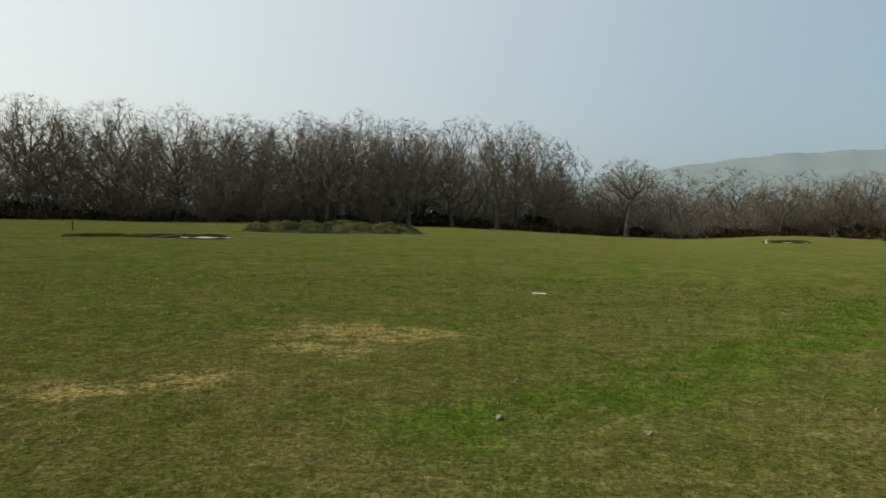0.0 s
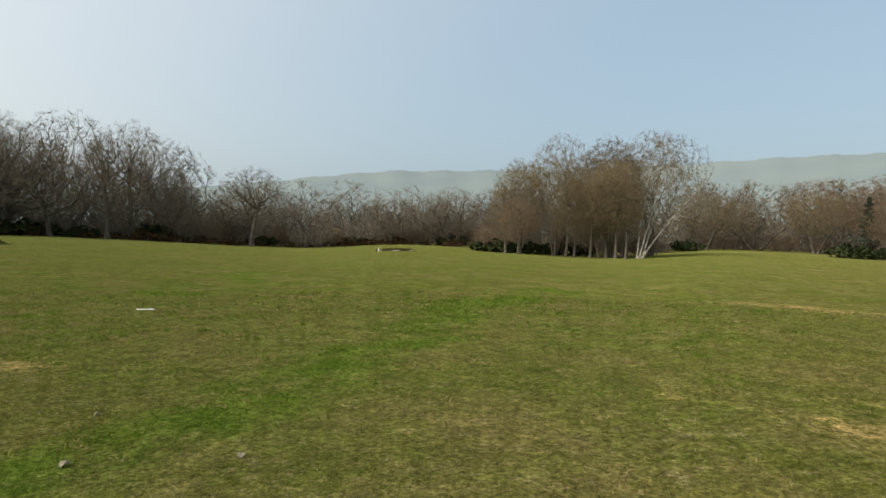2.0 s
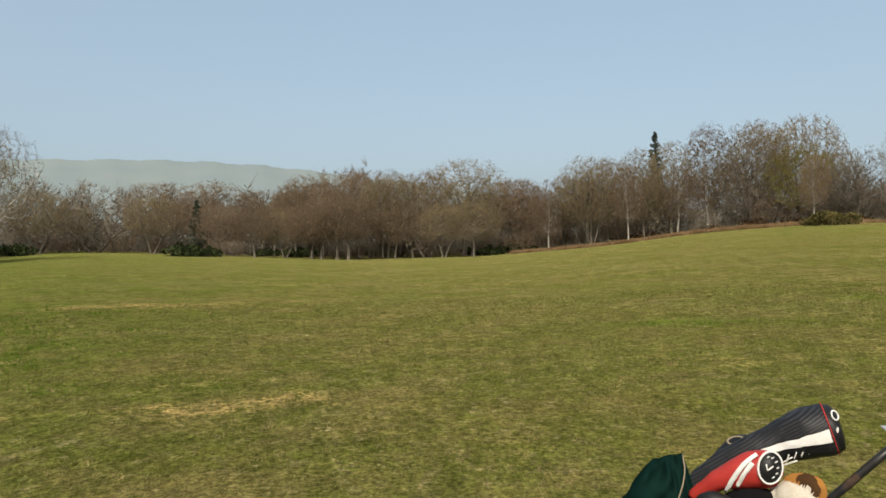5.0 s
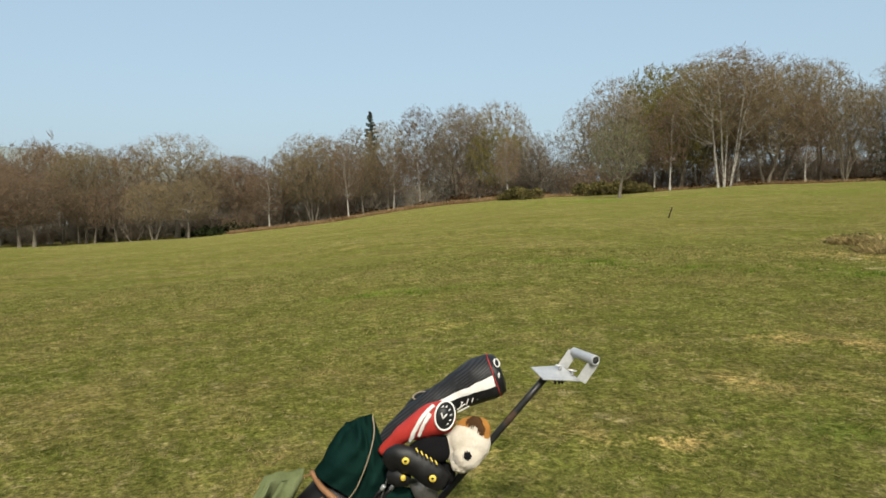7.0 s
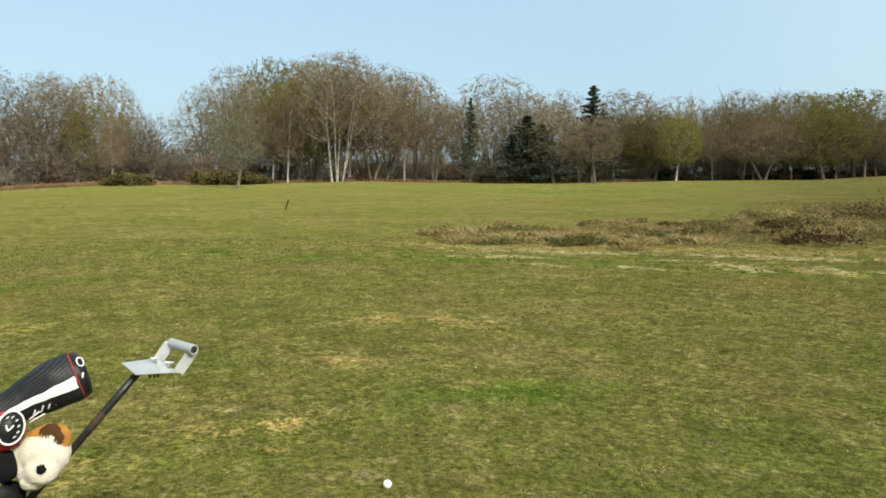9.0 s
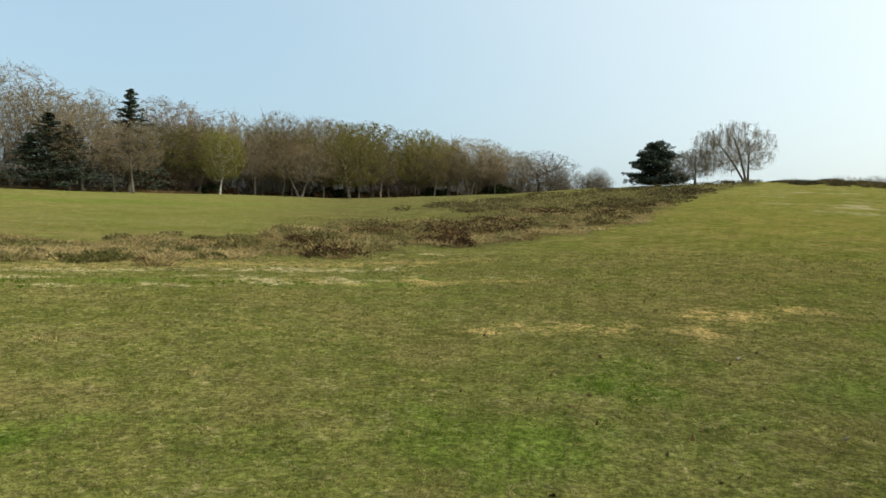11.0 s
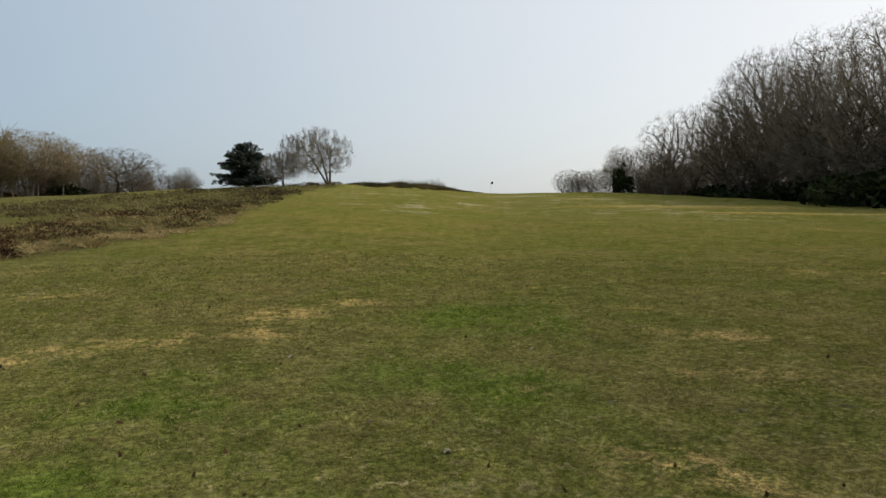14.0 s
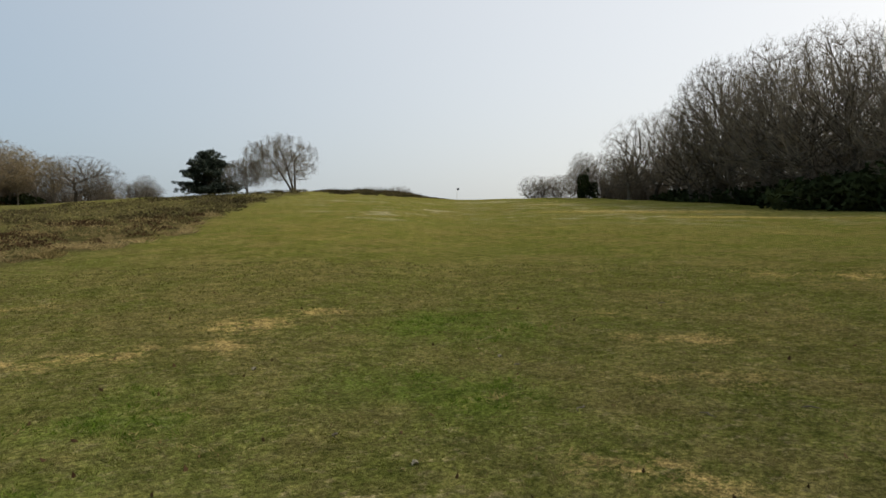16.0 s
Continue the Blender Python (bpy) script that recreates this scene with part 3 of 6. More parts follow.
    if hang:
        # long slack twigs that hang straight down
        j = g.integers(0, len(last), hang)
        root = at[last[j]] + g.normal(0, 0.02 * tall, (hang, 3))
        fall = np.minimum(g.uniform(0.06, 0.36, hang) * tall * np.interp(root[:, 0], (-0.45 * tall, 0.25 * tall), (1.3, 0.3)), root[:, 2] - g.uniform(0.05, 0.25, hang) * tall)
        ok = fall > 0.2
        crown.slivers(root[ok], np.c_[g.normal(0, 0.07, (hang, 2)) * fall[:, None], -fall][ok], twig_r * 0.8, g)
    if buds:
        j = g.integers(0, len(start), buds)
        crown.leaves(start[j] + course[j] * long[j] * g.uniform(0.2, 1, (buds, 1)), bud, g)
    return wood.mesh("trunk"), crown.mesh("crown")


TALL, WIDE = {}, {}


def make_tree(name, meshes, bark, leaf, label, category="tree"):
    """A tree as a thing with trunk and crown, at the origin until it is planted."""
    ob = new(name)
    ob.empty_display_size = 0.3
    solid("trunk", meshes[0], bark, ob, True)
    solid("crown", meshes[1], leaf, ob)
    z = np.empty(len(meshes[1].vertices) * 3, np.float32)
    meshes[1].vertices.foreach_get("co", z)
    TALL[ob.name] = float(np.percentile(z[2::3], 99.5))
    WIDE[ob.name] = float(np.percentile(z[0::3], 98) - np.percentile(z[0::3], 2))
    return tagged(ob, label, category)


used = set()


def plant(ob, heading, dist, scale=1.0, turn=None, group="", label="", wide=1.0, sink=0.06, tilt=0.0):
    """Stands a tree (its first copy, then further ones) on the ground."""
    where = spot(heading, dist)
    m = pose(where.x, where.y, where.z - sink, tilt, 0, random.uniform(0, 360) if turn is None else turn) @ Matrix.Diagonal((scale * wide, scale * wide, scale, 1))
    if ob.name in used:
        ob = copy_thing(ob, m)
    else:
        used.add(ob.name)
    ob.matrix_basis = m
    return tagged(ob, label, group=group)


def plant_to(ob, heading, dist, top, **more):
    """Plants a tree so tall that its top stands at an elevation seen from the middle."""
    tall = 1.5 + dist * math.tan(radians(top)) - spot(heading, dist).z
    return plant(ob, heading, dist, tall / TALL[ob.name], **more)


def scatter_leaves(g, growth, lumps, count, size):
    """Leaves through lumpy balls: rows of x, y, z, radius, height factor."""
    lumps = np.array(lumps, float)
    w = lumps[:, 3] ** 2
    pick = g.choice(len(lumps), count, p=w / w.sum())
    d = unit(g.normal(size=(count, 3))) * g.uniform(0.35, 1.0, (count, 1)) ** 0.5
    p = lumps[pick, :3] + d * lumps[pick, 3:4] * np.c_[np.ones(count), np.ones(count), lumps[pick, 4]]
    p[:, 2] = np.maximum(p[:, 2], 0.03)
    growth.leaves(p, size, g)


def evergreen_bush(seed, wide=2.5, tall=2.2, count=3500, size=0.10):
    g = np.random.default_rng(seed)
    leaf, stem = Growth(), Growth()
    n = 14
    a, d = g.uniform(0, 6.28, n), wide * 0.75 * np.sqrt(g.uniform(0, 1, n))
    z = tall * g.uniform(0.10, 0.72, n) * (1.15 - 0.8 * d / wide)
    lumps = np.c_[d * np.cos(a), d * np.sin(a), z, g.uniform(0.16, 0.40, n) * wide, np.full(n, tall / wide * 0.8)]
    scatter_leaves(g, leaf, lumps, count, size)
    p = np.zeros((n, 3, 3))
    p[:, 1] = lumps[:, :3] * 0.5
    p[:, 2] = lumps[:, :3]
    stem.tubes(p, np.full((n, 3), 0.03) * np.array((1, 0.7, 0.4)), 4)
    return stem.mesh("stem"), leaf.mesh("leaves")


def make_bush(name, meshes, leaf, label, category="bush"):
    ob = new(name)
    solid("stem", meshes[0], M_bark, ob)
    solid("leaves", meshes[1], leaf, ob)
    return tagged(ob, label, category)


def spruce_meshes(seed, tall=12.0, wide=2.2, count=9000):
    g = np.random.default_rng(seed)
    wood, leaf = Growth(), Growth()
    p = np.zeros((1, 8, 3))
    p[0, :, 2] = np.linspace(-0.1, tall, 8)
    r = np.linspace(0.16, 0.02, 8)[None]
    wood.tubes(p, r, 7)
    b, br = sprout(g, p, r, 110, (0.08, 0.99), 82, wide, 4, -0.12, 0.12, 0.03, 0.25, lambda t: 1.05 - t)
    wood.tubes(b, br, 3)
    pick, t = g.integers(0, len(b), count), g.uniform(0.1, 1, (count, 1))
    at = b[pick, 0] * (1 - t) + b[pick, 3] * t
    leaf.leaves(at + g.normal(0, 1, (count, 3)) * (0.16, 0.16, 0.10) * np.clip(1.3 - at[:, 2:] / tall, 0.1, 1), 0.12, g)
    return wood.mesh("trunk"), leaf.mesh("crown")


def pine_meshes(seed, tall=8.0):
    """A broad, domed pine, with its needles in ragged flat tiers at the limbs' ends."""
    g = np.random.default_rng(seed)
    wood, leaf = Growth(), Growth()
    p = np.zeros((1, 8, 3))
    p[0, :, 2] = np.linspace(-0.1, tall * 0.9, 8)
    p[0, :, 0] = np.cumsum(g.normal(0, 0.08, 8))
    wood.tubes(p, np.linspace(0.26, 0.06, 8)[None], 8)
    n = 84
    up = np.r_[g.uniform(0.05, 0.55, 50), g.uniform(0.5, 0.97, 34)]
    a = np.arange(n) * 2.4 + g.normal(0, 0.3, n)
    reach = tall * 0.62 * np.interp(up, (0, 0.10, 0.42, 0.62, 0.82, 0.97), (0.80, 1.0, 0.82, 0.62, 0.50, 0.16)) * np.where(g.uniform(0, 1, n) < 0.6, g.uniform(0.78, 1.05, n), g.uniform(0.1, 0.7, n))
    pad = np.c_[np.cos(a) * reach, np.sin(a) * reach, up * tall]
    limb = np.zeros((n, 3, 3))
    limb[:, 0, 2] = np.maximum(0.3, pad[:, 2] - 0.28 * reach - 0.3)
    limb[:, 2] = pad
    limb[:, 1] = (limb[:, 0] + pad) / 2 - (0, 0, 0.2)
    wood.tubes(limb, np.tile(np.array((0.09, 0.06, 0.03)), (n, 1)) * g.uniform(0.6, 1.2, (n, 1)), 4)
    i = np.repeat(np.arange(n), 20)
    # a flat, ragged pad at each limb's end, drawn back along the limb
    boss = np.c_[pad[i] + g.normal(0, 0.50, (len(i), 3)) * (1, 1, 0.36) - (pad[i] * (1, 1, 0)) * g.uniform(0, 0.6, (len(i), 1)), g.uniform(0.17, 0.44, len(i)), np.full(len(i), 0.7)]
    boss[:, 2] -= 0.10 * np.linalg.norm(boss[:, :2] - pad[i, :2], axis=1)
    scatter_leaves(g, leaf, boss, 34000, 0.13)
    j = g.integers(0, len(boss), 9000)
    out = unit(g.normal(0, 1, (9000, 3)) + (0, 0, 0.5))
    leaf.slivers(boss[j, :3] + out * boss[j, 3:4] * 0.75, out * g.uniform(0.12, 0.34, (9000, 1)), 0.03, g)
    return wood.mesh("trunk"), leaf.mesh("crown")


oak_a = make_tree("oak_tree", broadleaf(11, 13.0, clear=0.20, trunk=0.40, top=0.42, fill=2600, twig_r=0.0135, direct=0.6, climb=0.18, env=(0.50, 0.44)), M_bark, M_twig, "bare grey-brown oak at the wood's edge")
oak_b = make_tree("oak_tree", broadleaf(12, 13.0, clear=0.22, trunk=0.36, top=0.50, fill=2600, twig_r=0.0135, direct=0.6, climb=0.18, env=(0.42, 0.44)), M_bark, M_twig, "bare grey-brown oak at the wood's edge")
oak_c = make_tree("oak_tree", broadleaf(13, 12.0, stems=2, clear=0.18, trunk=0.42, top=0.40, fill=2600, twig_r=0.0135, direct=0.6, climb=0.18, env=(0.54, 0.44)), M_bark, M_twig, "bare twin-stemmed oak with a spreading crown")
ash = make_tree("ash_tree", broadleaf(14, 13.5, twig_r=0.020, clear=0.33, trunk=0.22, climb=0.9, top=0.66, env=(0.34, 0.42)), M_pale, M_buff, "slim leafless ash with buff twigs")
birch_a = make_tree("birch_tree", broadleaf(15, 13.0, twig_r=0.020, clear=0.30, trunk=0.15, climb=0.9, top=0.80, droop=0.03, env=(0.28, 0.43)), M_white, M_red, "slender white-barked birch with red-brown twigs")
birch_b = make_tree("birch_tree", broadleaf(16, 13.0, twig_r=0.020, stems=5, lean=0.07, trunk=0.26, clear=0.28, climb=0.9, top=0.66, droop=0.02, env=(0.42, 0.41)), M_pale, M_buff, "clump of pale birch stems with buff crowns")
bud_a = make_tree("budding_tree", broadleaf(17, 11.0, clear=0.2, trunk=0.26, top=0.42, fill=2600, twig_r=0.022, buds=7000, bud=0.085, env=(0.50, 0.44)), M_bark, M_olive, "broad tree in olive-yellow bud")
round_a = make_tree("round_tree", broadleaf(18, 8.5, trunk=0.21, clear=0.34, top=0.40, twig_r=0.018, env=(0.50, 0.41)), M_pale, M_red, "small round-headed bare tree with a pale trunk")
round_b = make_tree("round_tree", broadleaf(19, 8.5, stems=2, trunk=0.23, clear=0.34, top=0.42, twig_r=0.018, env=(0.52, 0.41)), M_pale, M_buff, "small round-headed bare tree with pale forked stems")
thicket = make_tree("thicket_tree", broadleaf(20, 8.0, stems=2, lean=0.1, trunk=0.14, clear=0.06, nodes=160, fill=650, top=0.45, twig_r=0.020, env=(0.52, 0.48)), M_bark, M_twig, "dense leafless scrub tree in the wood")
great_a = make_tree("oak_tree", broadleaf(31, 14.0, clear=0.16, trunk=0.52, nodes=620, fill=3000, top=0.34, twig_r=0.0115, direct=0.6, climb=0.18, env=(0.54, 0.45)), M_bark, M_twig, "great bare oak with dark spreading limbs")
great_b = make_tree("oak_tree", broadleaf(32, 14.0, clear=0.20, trunk=0.48, nodes=620, fill=3000, top=0.42, twig_r=0.0115, direct=0.6, climb=0.18, env=(0.46, 0.45)), M_bark, M_twig, "great bare oak with dark spreading limbs")
great_c = make_tree("oak_tree", broadleaf(33, 13.0, stems=2, clear=0.16, trunk=0.54, nodes=620, fill=3000, top=0.36, twig_r=0.0115, direct=0.6, climb=0.18, env=(0.56, 0.45)), M_bark, M_twig, "great forked bare oak at the wood's edge")
holly = make_bush("holly_bush", evergreen_bush(21, count=600, size=0.24), M_holly, "dark evergreen holly under the trees")
scrub = make_bush("bramble_bush", evergreen_bush(22, 2.6, 1.8, 420, 0.22), M_heather, "brown bramble undergrowth at the wood's foot")
gorse = make_bush("gorse_bush", evergreen_bush(23, 2.2, 1.9, 2600, 0.10), M_gorse, "olive gorse bush with yellow bloom")
spruce = make_tree("spruce_tree", spruce_meshes(24, 12.0, 3.0, 5200), M_bark, M_needle, "dark narrow spruce among bare trees", "conifer")


def lerp_table(h, table):
    return float(np.interp(h, [r[0] for r in table], [r[1] for r in table]))


def woodland(kinds, start, end, step, near, deep, tops, group, low=0.85, more=0.4):
    """Domed crowns along the ground's edge with lower trees between and behind; tops: heading and elevation of the skyline, seen from the middle."""
    def stand(ob, hh, d, share, width=0.0):
        tall = share * (1.5 + d * math.tan(radians(lerp_table(hh, tops))) - spot(hh, d).z)
        own = WIDE[ob.name] * tall / TALL[ob.name]
        wide = min(1.9, max(0.7, width / own)) if width else min(1.4, max(0.8, 9.0 / tall)) ** 0.5 * random.uniform(0.85, 1.15)
        plant(ob, hh, d, max(0.3, tall / TALL[ob.name]), group=group, wide=wide, tilt=random.uniform(-3, 3))

    h, gap = start + 0.3 * step, step * 1.15
    while h < end:
        g1 = gap * random.uniform(0.75, 1.25)
        d = near(h) + 2 + random.random() * deep * 1.6
        stand(random.choice(kinds), h + g1 / 2, d, random.uniform(0.98, 1.07), 1.35 * d * radians(g1))
        h += g1
    h = start
    while h < end:
        for row in range(2 if random.random() < more else 1):
            hh = h + random.uniform(-0.5, 0.5) * step
            d = near(hh) + 1.5 + (row + random.random()) * deep
            stand(random.choice(kinds) if row < 2 else thicket, hh, d, (random.uniform(low - 0.18, 0.90), random.uniform(low, 1.0), random.uniform(0.45, 0.7))[row])
        h += step


def edge(h):
    return float(EDGE[int(h) % 360])


def fringe(ob, start, end, step, off, scale, group, spread=2.5):
    h = start
    while h < end:
        hh = h + random.uniform(-0.4, 0.4) * step
        plant(ob, hh, edge(hh) + off + random.uniform(0, spread), scale * random.uniform(0.7, 1.3), group=group, wide=random.uniform(0.9, 1.4))
        h += step


def brush_meshes(seed, wide=2.2, tall=3.6, count=900):
    """A tangle of upright stems and twigs."""
    g = np.random.default_rng(seed)
    stem, twig = Growth(), Growth()
    n = 18
    a, d = g.uniform(0, 6.28, n), wide * np.sqrt(g.uniform(0, 1, n))
    p = np.zeros((n, 4, 3))
    s = np.linspace(0, 1, 4)
    p[..., 2] = s * tall * g.uniform(0.55, 0.85, (n, 1))
    for ax, fn in ((0, np.cos), (1, np.sin)):
        p[..., ax] = (fn(a) * d)[:, None] * (0.55 + 0.5 * s) + np.cumsum(g.normal(0, 0.12, (n, 4)), 1) * s
    r = np.linspace(0.045, 0.015, 4)[None] * g.uniform(0.6, 1.3, (n, 1))
    stem.tubes(p, r, 3)
    b, br = sprout(g, p, r, 9, (0.12, 1.0), 48, 1.1, 3, 0.15, 0.0, 0.1)
    twig.spikes(b[:, 0], b[:, 2] - b[:, 0], 0.02)
    c, _ = sprout(g, b, br, 5, (0.1, 1.0), 45, 0.65, 2, 0.1)
    twig.slivers(c[:, 0], c[:, 1] - c[:, 0], 0.022, g)
    return stem.mesh("stem"), twig.mesh("crown")


def make_brush(name, meshes, leaf, label):
    ob = new(name)
    solid("stem", meshes[0], M_bark, ob)
    solid("crown", meshes[1], leaf, ob)
    return tagged(ob, label, "shrub")


brush_a = make_brush("hazel_shrub", brush_meshes(41), M_twig, "leafless grey-brown hazel scrub in the wood")
brush_b = make_brush("hawthorn_shrub", brush_meshes(42, 2.4, 3.2), M_red, "leafless red-brown hawthorn scrub in the wood")

DARK = [oak_a, oak_b, oak_c, oak_a, thicket]
WARM = [round_a, round_b, ash, birch_a, thicket]
MIXED = [birch_a, ash, oak_b, birch_b, bud_a, round_b]
PALE = [ash, oak_b, birch_b, round_b, birch_a]
GREENISH = [bud_a, oak_a, round_b, bud_a]

woodland(DARK, -35, 9.5, 3.9, edge, 6, ((-34, 8.5), (-24, 8.2), (-14, 7.6), (-10, 8.4), (-2, 7.5), (2, 8.1), (8, 6.9), (10, 5.4)), "wood by the bunkers", 0.9, 0.7)
woodland(DARK, 11, 34, 3.7, edge, 9, ((11, 4.0), (13, 3.5), (16.5, 3.4), (19, 4.1), (22, 4.1), (24, 3.6), (26, 4.0), (30, 3.1), (34, 3.8)), "wood beyond the green", 0.85, 0.7)
woodland(WARM, 52, 72, 3.3, edge, 9, ((52, 4.6), (54, 4.4), (57, 3.7), (61, 4.2), (65, 4.2), (68, 3.6), (72, 5.3)), "valley wood", 0.85, 0.9)
woodland(WARM, 72, 96, 3.3, edge, 7, ((72, 5.3), (76, 5.7), (81, 5.2), (87, 4.9), (92, 4.7), (96, 6.4)), "valley wood")
woodland(MIXED, 96, 113.5, 2.7, edge, 6, ((96, 6.6), (100, 7.0), (102, 8.0), (106, 8.9), (110, 8.5), (114, 6.2)), "hillside wood")
woodland(MIXED, 117.3, 135, 2.5, edge, 6, ((117, 8.8), (118, 9.6), (121, 10.4), (125, 10.6), (128, 11.6), (132, 10.7), (135, 9.4)), "birch wood")
woodland(PALE, 137, 152, 4.2, edge, 6, ((136, 9.3), (140, 9.6), (145, 8.9), (149, 8.3), (152, 8.4)), "hillside wood")
woodland(GREENISH, 152, 178, 3.7, edge, 6, ((152, 8.3), (156, 7.7), (159, 8.1), (164, 8.1), (168, 7.5), (173, 7.0), (178, 6.6)), "budding wood", 0.85, 1.0)
woodland(DARK[:3], 178.5, 187, 3.3, edge, 8, ((178, 6.5), (183, 5.9), (185, 4.9), (187, 3.9)), "oaks on the hill")
woodland([great_a, great_b, great_c], 223.3, 247, 3.7, edge, 5, ((222, 6.4), (223, 7.2), (226, 9.1), (229, 10.8), (232, 13.0), (235, 14.4), (240, 14.5), (246, 13.8)), "wood on the hill's side", 0.9, 0.9)


def copse_edge(h):
    return 75.0


woodland(PALE, 34.5, 46.5, 2.9, copse_edge, 4, ((34, 4.4), (36, 5.2), (38, 7.0), (41, 7.9), (45, 7.4), (49, 7.8)), "copse")


def understorey(kinds, start, end, step, off, tall, group, near=edge):
    """Scrub below and behind the trees."""
    h = start
    while h < end:
        for row in range(1):
            hh = h + random.uniform(-0.5, 0.5) * step
            plant(random.choice(kinds), hh, near(hh) + off + random.uniform(0, 6), tall * random.uniform(0.75, 1.3), group=group, wide=random.uniform(1.0, 1.5), sink=0.02)
        h += step


understorey([brush_a, brush_a, holly], -35, 12, 1.9, 2.5, 1.2, "undergrowth")
understorey([brush_a, brush_b, holly], 11, 35, 1.7, 3.0, 1.15, "undergrowth")
understorey([brush_b, brush_a, holly], 50, 96, 1.8, 4.0, 0.95, "undergrowth")
understorey([brush_b, brush_a], 96, 136, 1.8, 2.5, 1.0, "undergrowth")
understorey([brush_a, brush_b, brush_b], 136, 153, 2.2, 3.0, 0.8, "undergrowth")
understorey([brush_a, holly, brush_b], 153, 179, 1.8, 3.0, 1.0, "undergrowth")
understorey([brush_b, brush_b, holly], 34.5, 49, 1.9, 4.0, 0.9, "undergrowth", copse_edge)
understorey([brush_a, brush_a, holly], 223, 247, 1.6, 4.0, 1.1, "undergrowth")
understorey([brush_a], 179, 188, 2.0, 5.0, 0.8, "undergrowth")
fringe(scrub, -35, 33, 2.2, 1.5, 0.8, "undergrowth")
fringe(scrub, 97, 178, 2.4, 1.8, 0.7, "undergrowth")
holly_fine = make_bush("holly_bush", evergreen_bush(26, count=1500, size=0.12), M_holly, "dense dark evergreen holly at the wood's foot")
fringe(holly_fine, 240.5, 249, 0.9, -0.3, 1.3, "hollies")
fringe(holly_fine, 240, 249, 1.1, 1.5, 1.9, "hollies")

# trees that stand out
lone = make_tree("oak_tree", broadleaf(51, 9.5, trunk=0.30, clear=0.48, nodes=300, fill=900, top=0.5, twig_r=0.013, env=(0.42, 0.26)), M_bark, M_twig, "flat-topped bare oak above the valley trees")
plant_to(lone, 15.0, 103, 4.85)
plant(brush_a, 19.6, 105, 0.85, wide=1.6, label="rounded grey leafless shrub at the slope's edge")
forked = make_tree("birch_tree", broadleaf(52, 13.0, stems=4, trunk=0.19, clear=0.36, nodes=420, fill=1300, climb=0.8, twig_r=0.010, droop=0.03, env=(0.34, 0.40), shift=2.6,
                                            ways=((0.9, 0.3, 9.4), (2.8, 0.5, 10.4), (6.0, -0.2, 8.2), (1.6, 1.2, 8.5))), M_white, M_twig, "white forked birch leaning out of the copse")
plant_to(forked, 46.8, 74, 8.0, turn=-46.8)
plant(round_a, 36.9, 72, 0.72, wide=0.8)
for h in (40.8, 41.5, 42.8, 43.5, 44.1, 44.8, 45.6):
    plant(ash, h, 73.5 + random.uniform(0, 2), random.uniform(0.62, 0.80), group="copse", wide=0.9, tilt=random.uniform(-9, 9))
for h, d, k in ((64.3, 104, 0.95), (66.9, 103, 0.92), (71.4, 99, 1.05), (72.2, 99, 1.0), (73.5, 98, 1.1), (74.4, 97, 1.15), (78.3, 101, 0.9), (82.4, 95, 0.92), (84.9, 93, 0.95), (69.3, 103, 0.9), (79.8, 101, 0.95)):
    plant(random.choice((round_a, round_b)), h, d, k, group="round trees")
dome_oak = make_tree("oak_tree", broadleaf(53, 12.0, twig_r=0.018, trunk=0.32, clear=0.3, nodes=560, fill=2600, top=0.42, env=(0.55, 0.45)), M_pale, M_buff, "domed pale-twigged oak behind the valley trees")
plant_to(dome_oak, 84.1, 103, 6.5)
plant_to(dome_oak, 94.4, 95, 6.6, wide=0.8)
spruce_b = make_tree("spruce_tree", spruce_meshes(25, 9.0, 2.4, 4200), M_bark, M_needle, "small dark conifer beside pale round trees", "conifer")
plant_to(spruce_b, 62.5, 105, 3.0)
plant(holly, 61.6, 103, 1.25, label="dark holly bush at the fairway's edge")
plant(holly, 63.0, 103, 1.0)
plant(holly, 86.6, 96, 0.9)
plant_to(spruce, 99.6, 106, 8.3, wide=0.9)
plant_to(spruce, 138.9, 89.5, 8.35, wide=0.8)
plant_to(spruce, 148.9, 91, 9.15, wide=1.8)
for h, k in ((142.4, 5.4), (143.6, 6.9), (144.8, 6.2)):
    plant_to(spruce, h, 86.0, k, wide=2.7, group="low spruces")
for h, d in ((110.8, 84.5), (97.5, 90.5), (123.8, 85)):
    plant_to(birch_a, h, d, 6.0 if h < 112 else 8.5, wide=0.8, group="edge birches")
white_clump = make_tree("birch_tree", broadleaf(54, 14.5, stems=6, lean=0.055, trunk=0.20, base=0.65, top=0.78, clear=0.38, nodes=800, fill=3600, climb=0.9, droop=0.02, twig_r=0.018, env=(0.44, 0.36)), M_white, M_buff, "tall clump of white birch stems with olive-buff crowns")
plant_to(white_clump, 127.8, 85, 11.6)
small = make_tree("willow_tree", broadleaf(55, 7.0, trunk=0.14, clear=0.25, climb=0.7, top=0.5, twig_r=0.012, fill=1000, buds=1300, bud=0.04, env=(0.40, 0.40)), M_pale, M_sagebud, "small pale-trunked tree in grey-green bud by the fairway")
plant_to(small, 119.8, 68, 7.2)
for h, d, k in ((111.9, 79, 0.95), (110.9, 80, 0.6), (117.8, 83, 1.0), (119.2, 82, 1.15), (120.6, 82, 0.95), (121.5, 83, 0.7)):
    plant(gorse, h, d, k * 1.2, group="gorse", wide=1.0)
for h, d, k in ((145.8, 86, 0.95), (149.2, 87, 0.85), (147.9, 88, 0.8)):
    plant_to(ash, h, d, k * 8.1, group="edge trees", wide=1.2)
